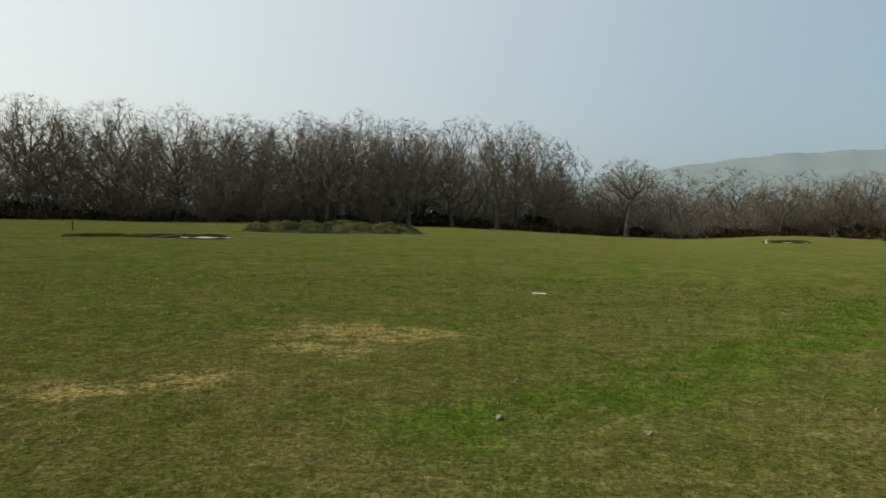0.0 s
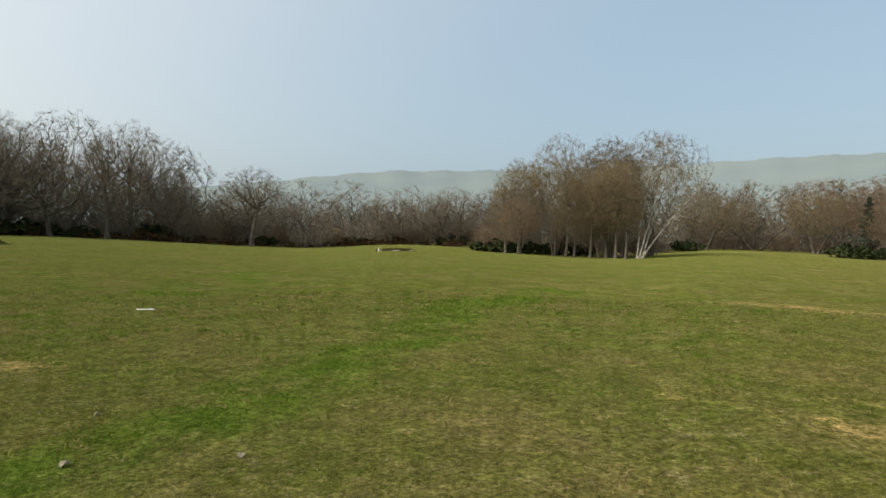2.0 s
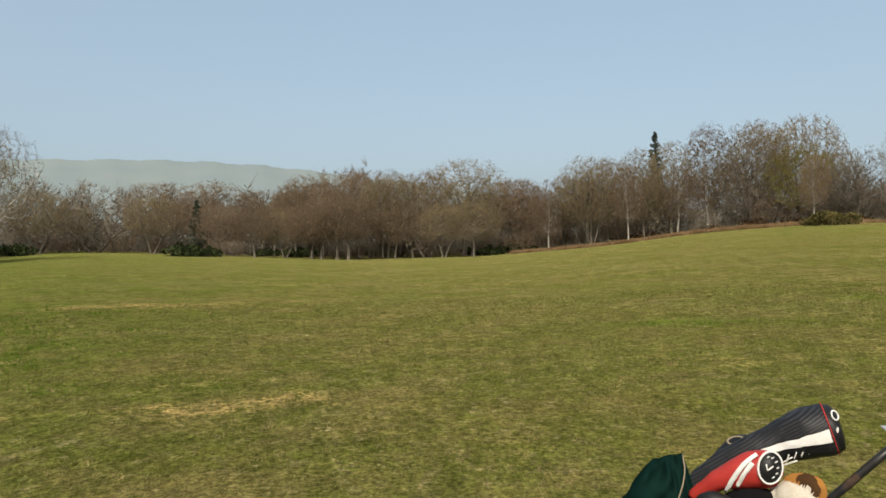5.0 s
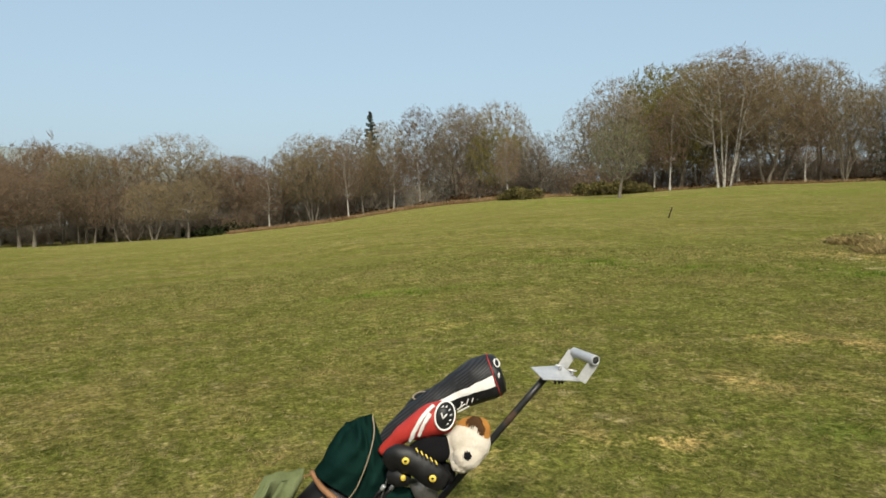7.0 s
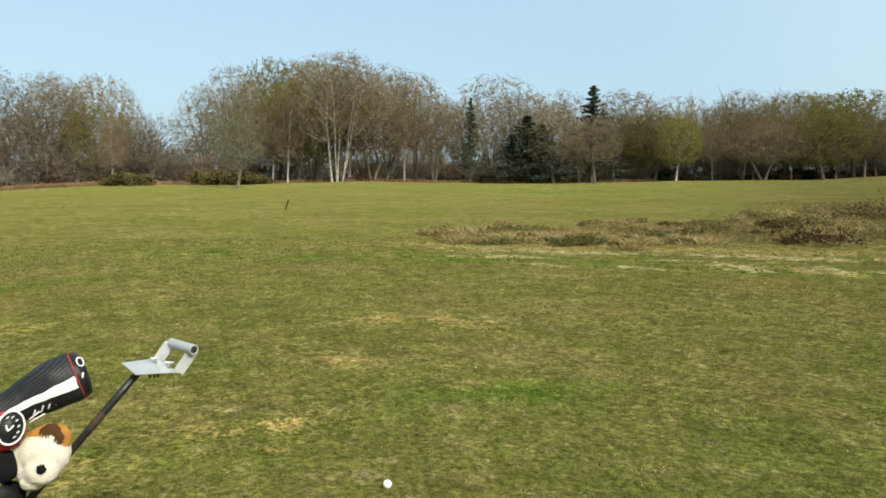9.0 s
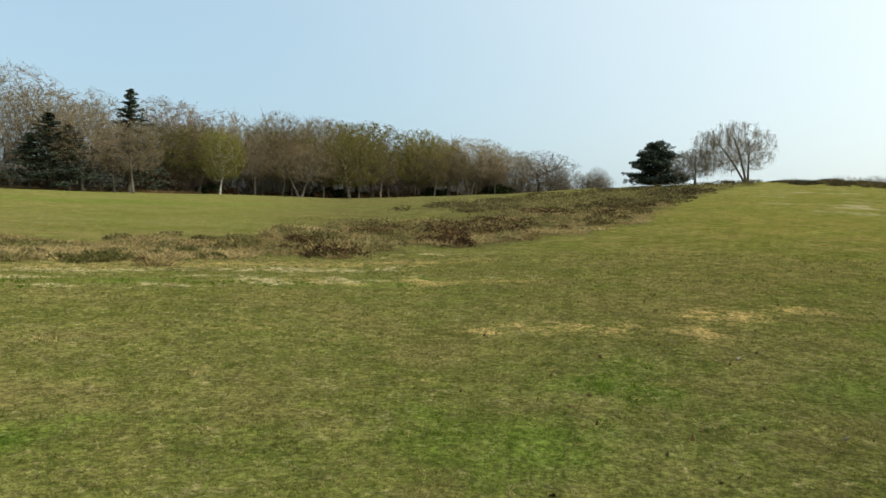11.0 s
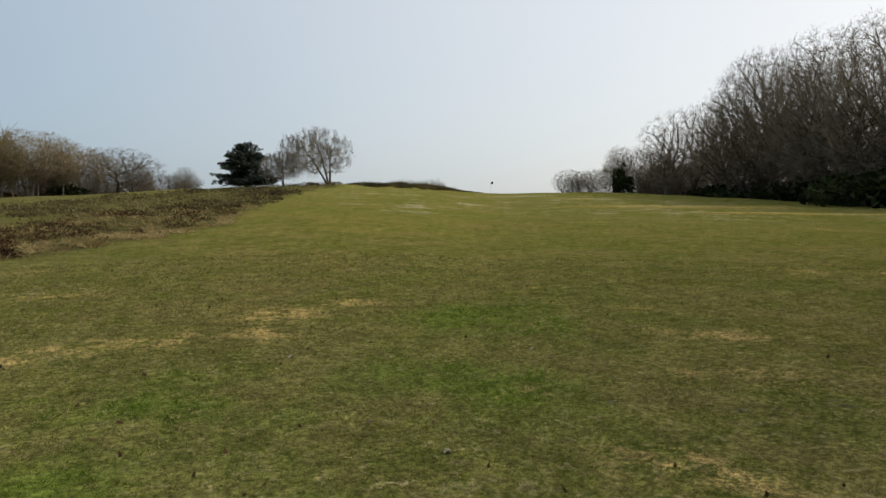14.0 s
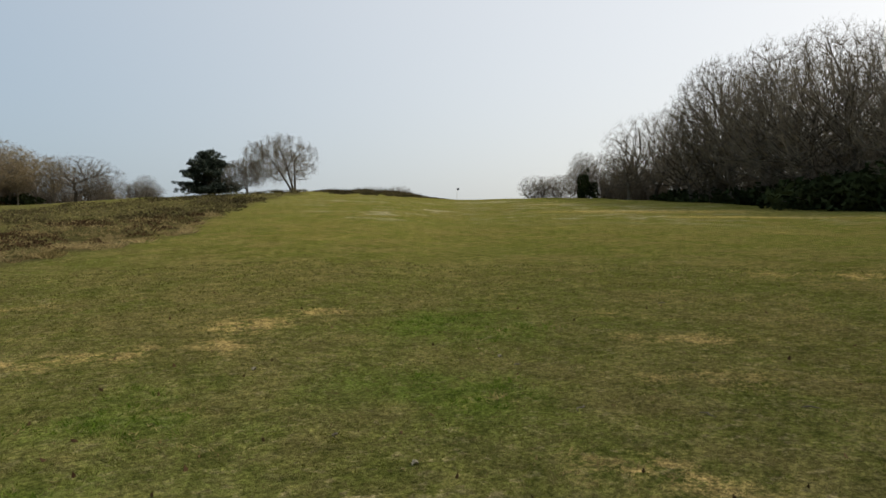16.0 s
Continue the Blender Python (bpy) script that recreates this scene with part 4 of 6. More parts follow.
lime = make_tree("willow_tree", broadleaf(56, 8.0, trunk=0.14, clear=0.25, climb=0.7, top=0.5, buds=2600, bud=0.075, env=(0.40, 0.42)), M_white, M_lime, "young birch in fresh yellow-green leaf")
plant_to(lime, 155.5, 93, 6.6)
plant_to(round_b, 161.8, 95, 5.9, wide=1.4)
plant_to(bud_a, 165.8, 97, 6.8, wide=1.2)
pine = make_tree("pine_tree", pine_meshes(30), M_bark, M_needle, "dark broad pine on the hill's crest", "conifer")
plant_to(pine, 191.0, 104, 6.8, wide=1.3)
weeping = make_tree("birch_tree", broadleaf(57, 8.2, stems=3, trunk=0.26, clear=0.24, nodes=420, fill=1000, climb=0.15, droop=0.10, twig_r=0.012, env=(0.66, 0.48), hang=5200, hollow=0.42, shift=-1.7,
                                             ways=((-3.0, 0.3, 5.2), (-1.7, -0.4, 6.0), (-0.2, 0.2, 5.4))), M_bark, M_twig, "weeping bare birch on the hill's crest")
plant_to(weeping, 197.7, 97, 8.3, wide=1.06, turn=-197.7)
plant(weeping, 194.0, 101, 0.62)
for h in (203.6, 204.4, 205.2, 206.0, 206.8):
    plant(brush_a, h, 109, random.uniform(0.5, 0.66), group="far shrubs")
for h, k in ((217.6, 0.62), (218.6, 0.6), (219.6, 0.66), (220.6, 0.7), (218.0, 0.5)):
    plant(oak_c, h, 112, k * 0.68, group="far trees", wide=1.15)
for h, k in ((158.2, 6.6), (160.4, 6.9), (161.1, 6.2), (163.7, 6.8), (166.6, 6.4), (168.4, 6.6), (169.1, 5.8), (171.2, 6.3), (172.9, 6.0), (174.2, 5.9), (174.9, 6.0), (176.4, 5.7), (178.0, 5.5), (180.2, 5.4)):
    plant_to(ash, h, edge(h) + random.uniform(-1.0, 1.5), k, group="edge ashes", wide=random.uniform(0.65, 0.9), tilt=random.uniform(-4, 4))
ivy = make_bush("ivy_thicket", evergreen_bush(58, 1.7, 5.0, 3000, 0.14), M_holly, "ivy-clad stump at the end of the wood")
plant(ivy, 221.9, 95, 1.0)
plant(oak_b, 221.5, 96, 0.52, wide=0.8, label="broken ivy-clad oak at the end of the wood")


# ---- low growth ----
def in_ring(g, n, h0, h1, r0, r1, power=1.0):
    h = np.radians(g.uniform(h0, h1, n))
    r = r0 + (r1 - r0) * g.uniform(0, 1, n) ** power
    return r * np.sin(h), r * np.cos(h)


def tuft_field(name, x, y, blades, tall, wide, thick, material, label, category, g, leaves=0, leaf=0.04, swell=None):
    """One object of many tufts that nobody could count."""
    n = len(x)
    z = height(x, y) - 0.01
    size = g.uniform(0.5, 1.3, n) * (1.0 if swell is None else swell)
    i = np.repeat(np.arange(n), blades)
    m = len(i)
    a, d = g.uniform(0, 6.28, m), np.sqrt(g.uniform(0, 1, m)) * wide * size[i]
    root = np.c_[x[i] + np.cos(a) * d * 0.6, y[i] + np.sin(a) * d * 0.6, z[i]]
    way = np.c_[np.cos(a) * d * 0.75, np.sin(a) * d * 0.75, g.uniform(0.5, 1.1, m) * tall * size[i]]
    grow = Growth()
    grow.slivers(root, way, thick, g)
    if leaves:
        j = g.integers(0, m, leaves)
        grow.leaves(root[j] + way[j] * g.uniform(0.3, 1, (leaves, 1)), leaf, g)
    ob = solid(name, grow.mesh(name), material)
    return tagged(ob, label, category, kind="stuff")


def hummocks(name, x, y, wide, tall, leaves, leaf, material, label, g):
    """Low rounded cushions of heather, each a dome of small sprigs."""
    n = len(x)
    i = np.repeat(np.arange(n), leaves)
    m = len(i)
    a, up = g.uniform(0, 6.28, m), np.sqrt(g.uniform(0, 1, m))
    flat = np.sqrt(1 - up ** 2 * 0.96) * g.uniform(0.75, 1.05, m) * (1 + 0.3 * np.sin(3 * a + i))
    p = np.c_[x[i] + np.cos(a) * flat * wide[i], y[i] + np.sin(a) * flat * wide[i], height(x, y)[i] + up * tall[i] * g.uniform(0.7, 1.1, m)]
    grow = Growth()
    grow.leaves(p, leaf, g)
    sprig = g.integers(0, m, m // 2)
    out = np.c_[np.cos(a) * flat, np.sin(a) * flat, up * 1.2 + 0.2][sprig] * leaf * 1.35 * g.uniform(0.5, 1.3, (len(sprig), 1))
    grow.slivers(p[sprig], out, leaf * 0.22, g)
    return tagged(solid(name, grow.mesh(name), material), label, "heather", kind="stuff")


def lumps(x, y, scale, seed):
    return np.array([noise.noise((a * scale, b * scale, seed)) for a, b in zip(x, y)])


g = np.random.default_rng(61)
x, y = in_ring(g, 30000, 132, 198.5, 14.5, 112, 1.25)
weight, gaps = heath_weight(x, y), lumps(x, y, 0.5, 7.0) + 0.6 * lumps(x, y, 1.4, 11.0)
r = np.hypot(x, y)
patch = lumps(x, y, 0.16, 2.0)
keep = (weight + 1.9 * gaps + g.normal(0, 0.12, len(x)) > 0.92) & (weight > 0.25) & (g.uniform(0, 1, len(x)) < np.where(r < 45, np.interp(np.degrees(np.arctan2(x, y)) % 360, (156, 166), (0.55, 0.30)), np.where(patch > 0.12, 0.42, 0.08)))
x, y, r, patch = x[keep], y[keep], r[keep], patch[keep]
head = np.degrees(np.arctan2(x, y)) % 360
size = np.interp(head, (134, 142, 158, 164), (0.5, 0.6, 0.7, 1.25)) * g.uniform(0.5, 1.4, len(x)) * (1 + 1.1 * lumps(x, y, 0.9, 3.0))
tone = np.where(r < 45, lumps(x, y, 0.28, 0.0) * 1.7 + 0.06, patch * 1.2) + g.normal(0, 0.24, len(x)) + np.interp(head, (150, 166, 175), (-0.62, -0.36, 0.08))
tone = np.where(head < 160, np.minimum(tone, g.normal(-0.13, 0.1, len(x))), tone)
near = r < 45
straw = near & (lumps(x, y, 0.75, 13.0) + g.normal(0, 0.16, len(x)) > np.interp(head, (140, 150), (0.34, 0.22)))
for pick, wide, tall, leaves, leaf, material, label in (
        (straw, 0.44, 0.23, 84, 0.040, M_tuft, "straw-coloured grass hummocks among the heather"),
        (near & ~straw & (tone > 0.0), 0.50, 0.24, 84, 0.045, M_heather, "brown winter heather cushions on the bank"),
        (near & ~straw & (tone <= 0.0), 0.46, 0.19, 84, 0.045, M_heath, "olive moss and heath cushions on the bank"),
        (~near & (tone > 0.27), 0.8, 0.28, 40, 0.090, M_ling, "dark heather patches on the hill"),
        (~near & (tone <= 0.27), 0.8, 0.24, 40, 0.090, M_heath, "low olive heath on the hill")):
    hummocks("heather", x[pick], y[pick], wide * size[pick], tall * size[pick], leaves, leaf, material, label, g)
x, y = in_ring(g, 5200, 134, 192, 15, 40, 1.3)
low, high = heath_weight(x * 0.93, y * 0.93), heath_weight(x, y)
pick = (high > 0.5) & (lumps(x, y, 0.6, 9.0) + 0.5 * (1 - low) > g.uniform(-0.15, 0.6, len(x)))
tuft_field("tussock_grass", x[pick], y[pick], 38, 0.17, 0.36, 0.016, M_tuft, "straw-coloured tussock grass among heather", "grass", g)
x, y = in_ring(g, 5200, 199.2, 210.5, 78, 101)
head, r = np.degrees(np.arctan2(x, y)) % 360, np.hypot(x, y)
keep = (lumps(x, y, 0.35, 4.0) + 0.5 * lumps(x, y, 1.0, 6.0) > np.interp(r, (80, 90, 97), (0.30, -0.05, -0.35))) & (r > np.interp(head, (199.2, 201, 206, 208.5, 210.5), (94, 84, 84, 92, 99)))
x, y = x[keep], y[keep]
tuft_field("crest_heather", x, y, 18, 0.46, 0.6, 0.03, M_ling, "dark heather on the hill's crest", "heather", g, 5000, 0.09, np.clip(0.62 + 1.5 * lumps(x, y, 0.35, 5.0), 0.1, 1.3) * np.interp(np.degrees(np.arctan2(x, y)) % 360, (199.6, 201, 205, 207.5, 209.5), (0.4, 0.9, 1.0, 0.7, 0.2)))
x, y = in_ring(g, 9000, 88, 114, 80, 95)
keep = np.abs(np.hypot(x, y) - EDGE[(np.degrees(np.arctan2(x, y)) % 360).astype(int)] + 0.5) < 2.6
tuft_field("bracken", x[keep], y[keep], 16, 0.42, 0.45, 0.03, M_bracken, "dead orange bracken along the wood's edge", "bracken", g, 6000, 0.10)
x, y = in_ring(g, 9000, 113, 154, 80, 96)
keep = np.abs(np.hypot(x, y) - EDGE[(np.degrees(np.arctan2(x, y)) % 360).astype(int)] - 1.4) < 1.1
tuft_field("bracken", x[keep], y[keep], 14, 0.42, 0.4, 0.03, M_bracken, "dead brown bracken below the birches", "bracken", g, 3000, 0.08)

# woods down in the valley
g = np.random.default_rng(63)
n = 420
h, r = np.radians(g.uniform(8, 96, n)), g.uniform(190, 520, n)
x, y = r * np.sin(h), r * np.cos(h)
i = np.repeat(np.arange(n), 60)
p = unit(g.normal(size=(len(i), 3))) * g.uniform(0.3, 1, (len(i), 1)) * (5.5, 5.5, 5.0)
grow = Growth()
grow.leaves(np.c_[x[i], y[i], height(x, y)[i] + 5.5] + p, 0.9, g)
tagged(solid("valley_trees", grow.mesh("valley_trees"), M_twig), "far leafless woods down in the valley", "woods", kind="stuff")

# the tangle of branches deep inside the woods, behind the trees of the edge
g = np.random.default_rng(64)
TOPS = ((-36, 8.0), (-24, 7.8), (-10, 7.8), (3, 7.4), (9, 5.6), (12, 3.4), (26, 3.4), (33, 3.2), (35, 3.0), (50, 3.6), (57, 3.2), (68, 3.2), (76, 5.0), (92, 4.2), (97, 6.2),
        (106, 8.2), (112, 7.2), (114.5, 4.4), (116, 6.2), (118, 9.0), (128, 10.6), (134, 8.8), (142, 8.6), (152, 7.6), (165, 7.2), (178, 5.9), (184, 5.0), (187, 3.4))
for start, end, far, share, many, tops in ((-36, 10, 21, 0.66, 900, TOPS), (10, 50, 21, 0.60, 520, TOPS), (50, 76, 19, 0.92, 800, TOPS), (76, 129, 21, 0.60, 520, TOPS), (129, 153, 21, 0.34, 560, TOPS), (153, 179, 16, 0.80, 900, TOPS), (179, 187, 16, 0.40, 560, TOPS), (223, 248, 14, 0.50, 800, ((223, 6.4), (229, 9.9), (233, 12.4), (248, 13.0)))):
    n = int((end - start) * many)
    h = g.uniform(start, end, n)
    d = EDGE[np.floor(h).astype(int) % 360] + far + g.uniform(0, 9, n)
    x, y = d * np.sin(np.radians(h)), d * np.cos(np.radians(h))
    z = height(x, y)
    room = 1.5 + d * np.tan(np.radians(np.interp(h, [t[0] for t in tops], [t[1] for t in tops]))) - z
    up = g.uniform(0, 1, n) ** 1.6 * room * share * (1 + 0.22 * np.sin(h * 2.1) + 0.14 * np.sin(h * 5.3 + 1))
    way = g.normal(0, 0.9, (n, 3)) + (0, 0, 0.9)
    grow = Growth()
    grow.slivers(np.c_[x, y, z + up], way, 0.075, g)
    tagged(solid("deep_wood", grow.mesh("deep_wood"), M_twig), "tangle of bare branches deep inside the wood", "woods", kind="stuff")

# ---- what stands on the course ----
def sheet(fn, nu, nv, close_u=False):
    """A mesh of fn(u, v) over a grid, u and v from 0 to 1."""
    us = np.linspace(0, 1, nu, endpoint=not close_u)
    vs = np.linspace(0, 1, nv)
    verts = np.array([fn(u, v) for v in vs for u in us], float)
    quads = []
    for j in range(nv - 1):
        for i in range(nu if close_u else nu - 1):
            k = (i + 1) % nu
            quads.append((j * nu + i, j * nu + k, (j + 1) * nu + k, (j + 1) * nu + i))
    return verts, quads


def spline(points, n):
    """A smooth line of n points through the given ones."""
    p = np.array(points, float)
    p = np.vstack([2 * p[0] - p[1], p, 2 * p[-1] - p[-2]])
    out = []
    for t in np.linspace(0, len(p) - 3 - 1e-6, n):
        i = int(t)
        f = t - i
        a, b, c, d = p[i:i + 4]
        out.append(0.5 * (2 * b + (c - a) * f + (2 * a - 5 * b + 4 * c - d) * f * f + (3 * b - a - 3 * c + d) * f ** 3))
    return np.array(out)


def sweep(path, radii, sides=16, n=None, deep=1.0, arc=None, proud=0.0, caps=True, pinch=1.0):
    """A tube along a path, flattened by deep across its front; arc: only that range of degrees, proud of it."""
    n = n or 4 * len(path)
    p = spline(path, n)
    r = np.maximum(spline([(x, 0, 0) for x in radii], n)[:, 0], 0.0015) + proud
    t = unit(np.gradient(p, axis=0))
    face = np.tile(np.array((0.0, -1.0, 0.0)), (n, 1))
    face = unit(face - t * (face * t).sum(1, keepdims=True))
    side = np.cross(t, face)
    if arc:
        a = np.radians(np.linspace(arc[0], arc[1], 9))
    else:
        a = np.arange(sides) * 2 * np.pi / sides
    # an arc may narrow towards its start, to the share pinch
    a2 = (a - a.mean())[None, :] * np.linspace(pinch, 1, n)[:, None] + a.mean() if arc else np.tile(a, (n, 1))
    v = p[:, None] + r[:, None, None] * (face[:, None] * (np.cos(a2) * deep)[..., None] + side[:, None] * np.sin(a2)[..., None])
    m = len(a)
    v = v.reshape(-1, 3)
    quads = []
    for j in range(n - 1):
        for i in range(m - 1 if arc else m):
            k = (i + 1) % m
            quads.append((j * m + i, (j + 1) * m + i, (j + 1) * m + k, j * m + k))
    tris = []
    if caps and not arc:
        v = np.vstack([v, p[0], p[-1]])
        for i in range(m):
            k = (i + 1) % m
            tris += [(i, k, len(v) - 2), ((n - 1) * m + k, (n - 1) * m + i, len(v) - 1)]
    return mesh_np("sweep", v, quads, tris)


def rumple(me, much, scale, seed=0.0):
    """Creases a mesh as worn cloth creases."""
    for v in me.vertices:
        p = v.co * scale + Vector((seed, 0, 0))
        v.co += Vector(noise.noise_vector(p)) * much + Vector(noise.noise_vector(p * 2.7)) * much * 0.4
    return me


def part(name, me, material, parent, label="", smooth=True):
    me.name = name
    return tagged(solid(name, me, material, parent, smooth), label)


def block(corners, thick, bevel=0.004):
    """A plate with rounded edges: corners of its face, and its thickness along the face's normal."""
    bm = bmesh.new()
    low = [bm.verts.new(c) for c in corners]
    f = bm.faces.new(low)
    f.normal_update()
    up = bmesh.ops.extrude_face_region(bm, geom=[f])
    nrm = f.normal.copy()
    bmesh.ops.translate(bm, vec=nrm * thick, verts=[v for v in up["geom"] if isinstance(v, bmesh.types.BMVert)])
    bmesh.ops.recalc_face_normals(bm, faces=bm.faces)
    if bevel:
        bmesh.ops.bevel(bm, geom=list(bm.edges), offset=bevel, segments=2, affect="EDGES")
    me = bpy.data.meshes.new("block")
    bm.to_mesh(me)
    bm.free()
    return me


def disc(centre, normal, wide, tall, thick, turn=0.0, n=28, ring=0.0):
    """An oval plate; with ring, only a rim of that width."""
    z = Vector(normal).normalized()
    x = Vector((0, 0, 1)).cross(z)
    x = x.normalized() if x.length > 0.01 else Vector((1, 0, 0))
    m = Matrix((x, z.cross(x), z)).transposed().to_4x4()
    m.translation = centre
    m = m @ Matrix.Rotation(radians(turn), 4, "Z")
    rows = [(1 - ring, 0), (1 - ring, thick), (1, thick), (1.02, 0)] if ring else [(1.02, 0), (1, thick), (0.001, thick * 1.2)]
    v = [m @ Vector((wide * k * math.cos(i * 6.28319 / n), tall * k * math.sin(i * 6.28319 / n), h)) for k, h in rows for i in range(n)]
    q = [(j * n + i, j * n + (i + 1) % n, (j + 1) * n + (i + 1) % n, (j + 1) * n + i) for j in range(len(rows) - 1) for i in range(n)]
    return mesh_np("disc", np.array(v), q)


M_green = surface("green_cloth", (0.003, 0.0125, 0.0105), (0.0055, 0.020, 0.0165), 6.0, 260.0, 0.85, 0.25, dist=0.002)
M_sage = surface("sage_towel", (0.095, 0.118, 0.052), (0.14, 0.16, 0.080), 8.0, 220.0, 0.95, 0.5, dist=0.003)
M_black = surface("black_leatherette", (0.004, 0.004, 0.0045), (0.009, 0.009, 0.010), 7.0, 180.0, 0.50, 0.25, dist=0.002)
M_knit = surface("black_knit", (0.007, 0.007, 0.008), (0.012, 0.012, 0.013), 7.0, 300.0, 0.95, 0.5, dist=0.002)


def weave_material():
    """Black cloth with a fine slanting weave."""
    m, t, b = shader("black_woven_cloth")
    where = t.nodes.new("ShaderNodeTexCoord").outputs["Object"]
    turned = put(t, "ShaderNodeMapping", Vector=where, Rotation=(0.0, radians(38), 0.0)).outputs[0]
    wave = put(t, "ShaderNodeTexWave", Vector=turned, Scale=34.0, Distortion=1.2, Detail=2.0)
    wave.bands_direction = "Z"
    wear = noise_tex(t, where, 14.0, 4.0)
    col = mix(t, ramp(t, wave.outputs["Fac"], 0.35, 0.65), (0.0035, 0.0035, 0.004), (0.022, 0.022, 0.025))
    col = mix(t, ramp(t, wear, 0.48, 0.62), col, (0.006, 0.006, 0.007))
    t.links.new(col, b.inputs["Base Color"])
    b.inputs["Roughness"].default_value = 0.55
    b.inputs["Specular IOR Level"].default_value = 0.3
    bp = put(t, "ShaderNodeBump", Strength=0.35, Distance=0.002, Height=wave.outputs["Fac"])
    t.links.new(bp.outputs["Normal"], b.inputs["Normal"])
    return m


M_weave = weave_material()
M_redc = surface("red_cloth", (0.30, 0.020, 0.017), (0.38, 0.032, 0.024), 9.0, 220.0, 0.6, 0.2, dist=0.002)
M_seam = surface("dark_red_thread", (0.30, 0.020, 0.018), (0.38, 0.030, 0.024), 9.0, 0, 0.7, 0)
M_whitec = surface("white_cloth", (0.62, 0.61, 0.58), (0.70, 0.69, 0.67), 9.0, 200.0, 0.6, 0.15, dist=0.002)
M_tan = surface("tan_leather", (0.17, 0.080, 0.036), (0.23, 0.115, 0.052), 14.0, 120.0, 0.6, 0.25, dist=0.002)
M_pipe = surface("buff_piping", (0.27, 0.22, 0.15), (0.20, 0.165, 0.11), 30.0, 200.0, 0.7, 0.1)
M_steel = surface("brushed_aluminium", (0.50, 0.51, 0.52), (0.42, 0.43, 0.44), 20.0, 160.0, 0.42, 0.08, metal=0.55, dist=0.001)
M_chrome = surface("chrome_bolt", (0.50, 0.50, 0.51), (0.40, 0.40, 0.41), 20.0, 0, 0.35, 0, metal=1.0)
M_tube = surface("worn_black_paint", (0.012, 0.012, 0.012), (0.030, 0.027, 0.024), 16.0, 90.0, 0.38, 0.15, spread=(0.45, 0.75), dist=0.001)
M_rust = surface("rusty_steel", (0.075, 0.052, 0.038), (0.035, 0.026, 0.021), 30.0, 200.0, 0.8, 0.4, dist=0.001)
M_iron = surface("grey_club_steel", (0.12, 0.12, 0.115), (0.17, 0.17, 0.165), 14.0, 120.0, 0.35, 0.1, metal=0.7)
M_yellow = surface("yellow_print", (0.62, 0.46, 0.07), (0.54, 0.40, 0.06), 30.0, 0, 0.5, 0)
M_rubber = surface("grey_rubber", (0.03, 0.03, 0.03), (0.05, 0.05, 0.048), 10.0, 120.0, 0.85, 0.2)
M_plush = surface("white_plush", (0.66, 0.61, 0.53), (0.54, 0.48, 0.39), 18.0, 330.0, 1.0, 1.0, dist=0.006)
M_ginger = surface("ginger_plush", (0.42, 0.20, 0.050), (0.34, 0.15, 0.04), 18.0, 330.0, 1.0, 1.0, dist=0.006)
M_dark = surface("dark_brown_plush", (0.055, 0.028, 0.014), (0.080, 0.042, 0.020), 18.0, 330.0, 1.0, 1.0, dist=0.006)
M_paint = surface("white_paint", (0.80, 0.79, 0.75), (0.66, 0.64, 0.58), 8.0, 90.0, 0.6, 0.1)
M_wood = surface("dark_stained_wood", (0.035, 0.024, 0.016), (0.060, 0.042, 0.028), 8.0, 90.0, 0.85, 0.3)
M_ball = surface("ball_cover", (0.85, 0.85, 0.83), (0.82, 0.82, 0.80), 200.0, 0, 0.3, 0)
M_clod = surface("dry_leaf_and_soil", (0.045, 0.026, 0.014), (0.110, 0.070, 0.035), 3.0, 0, 0.9, 0, 0.4, True)
M_daisy = surface("white_petal", (0.50, 0.47, 0.38), (0.42, 0.38, 0.28), 3.0, 0, 0.8, 0)

# the bag's own axes: s along the way it leans, d away from the path, z up
BAG = Matrix(((-0.2706, 0.9627, 0, 2.78), (-0.9627, -0.2706, 0, -0.30), (0, 0, 1, 0.0), (0, 0, 0, 1)))


def bag_point(s, z, d=0.0):
    k = (2.55 + d) / 2.55
    return (-0.03 + (s + 0.03) * k, d, 1.46 - (1.46 - z) * k)


def line(*points):
    return [bag_point(*p) for p in points]


def bag_thing(name, label, category):
    ob = new(name)
    ob.matrix_world = BAG
    return tagged(ob, label, category)


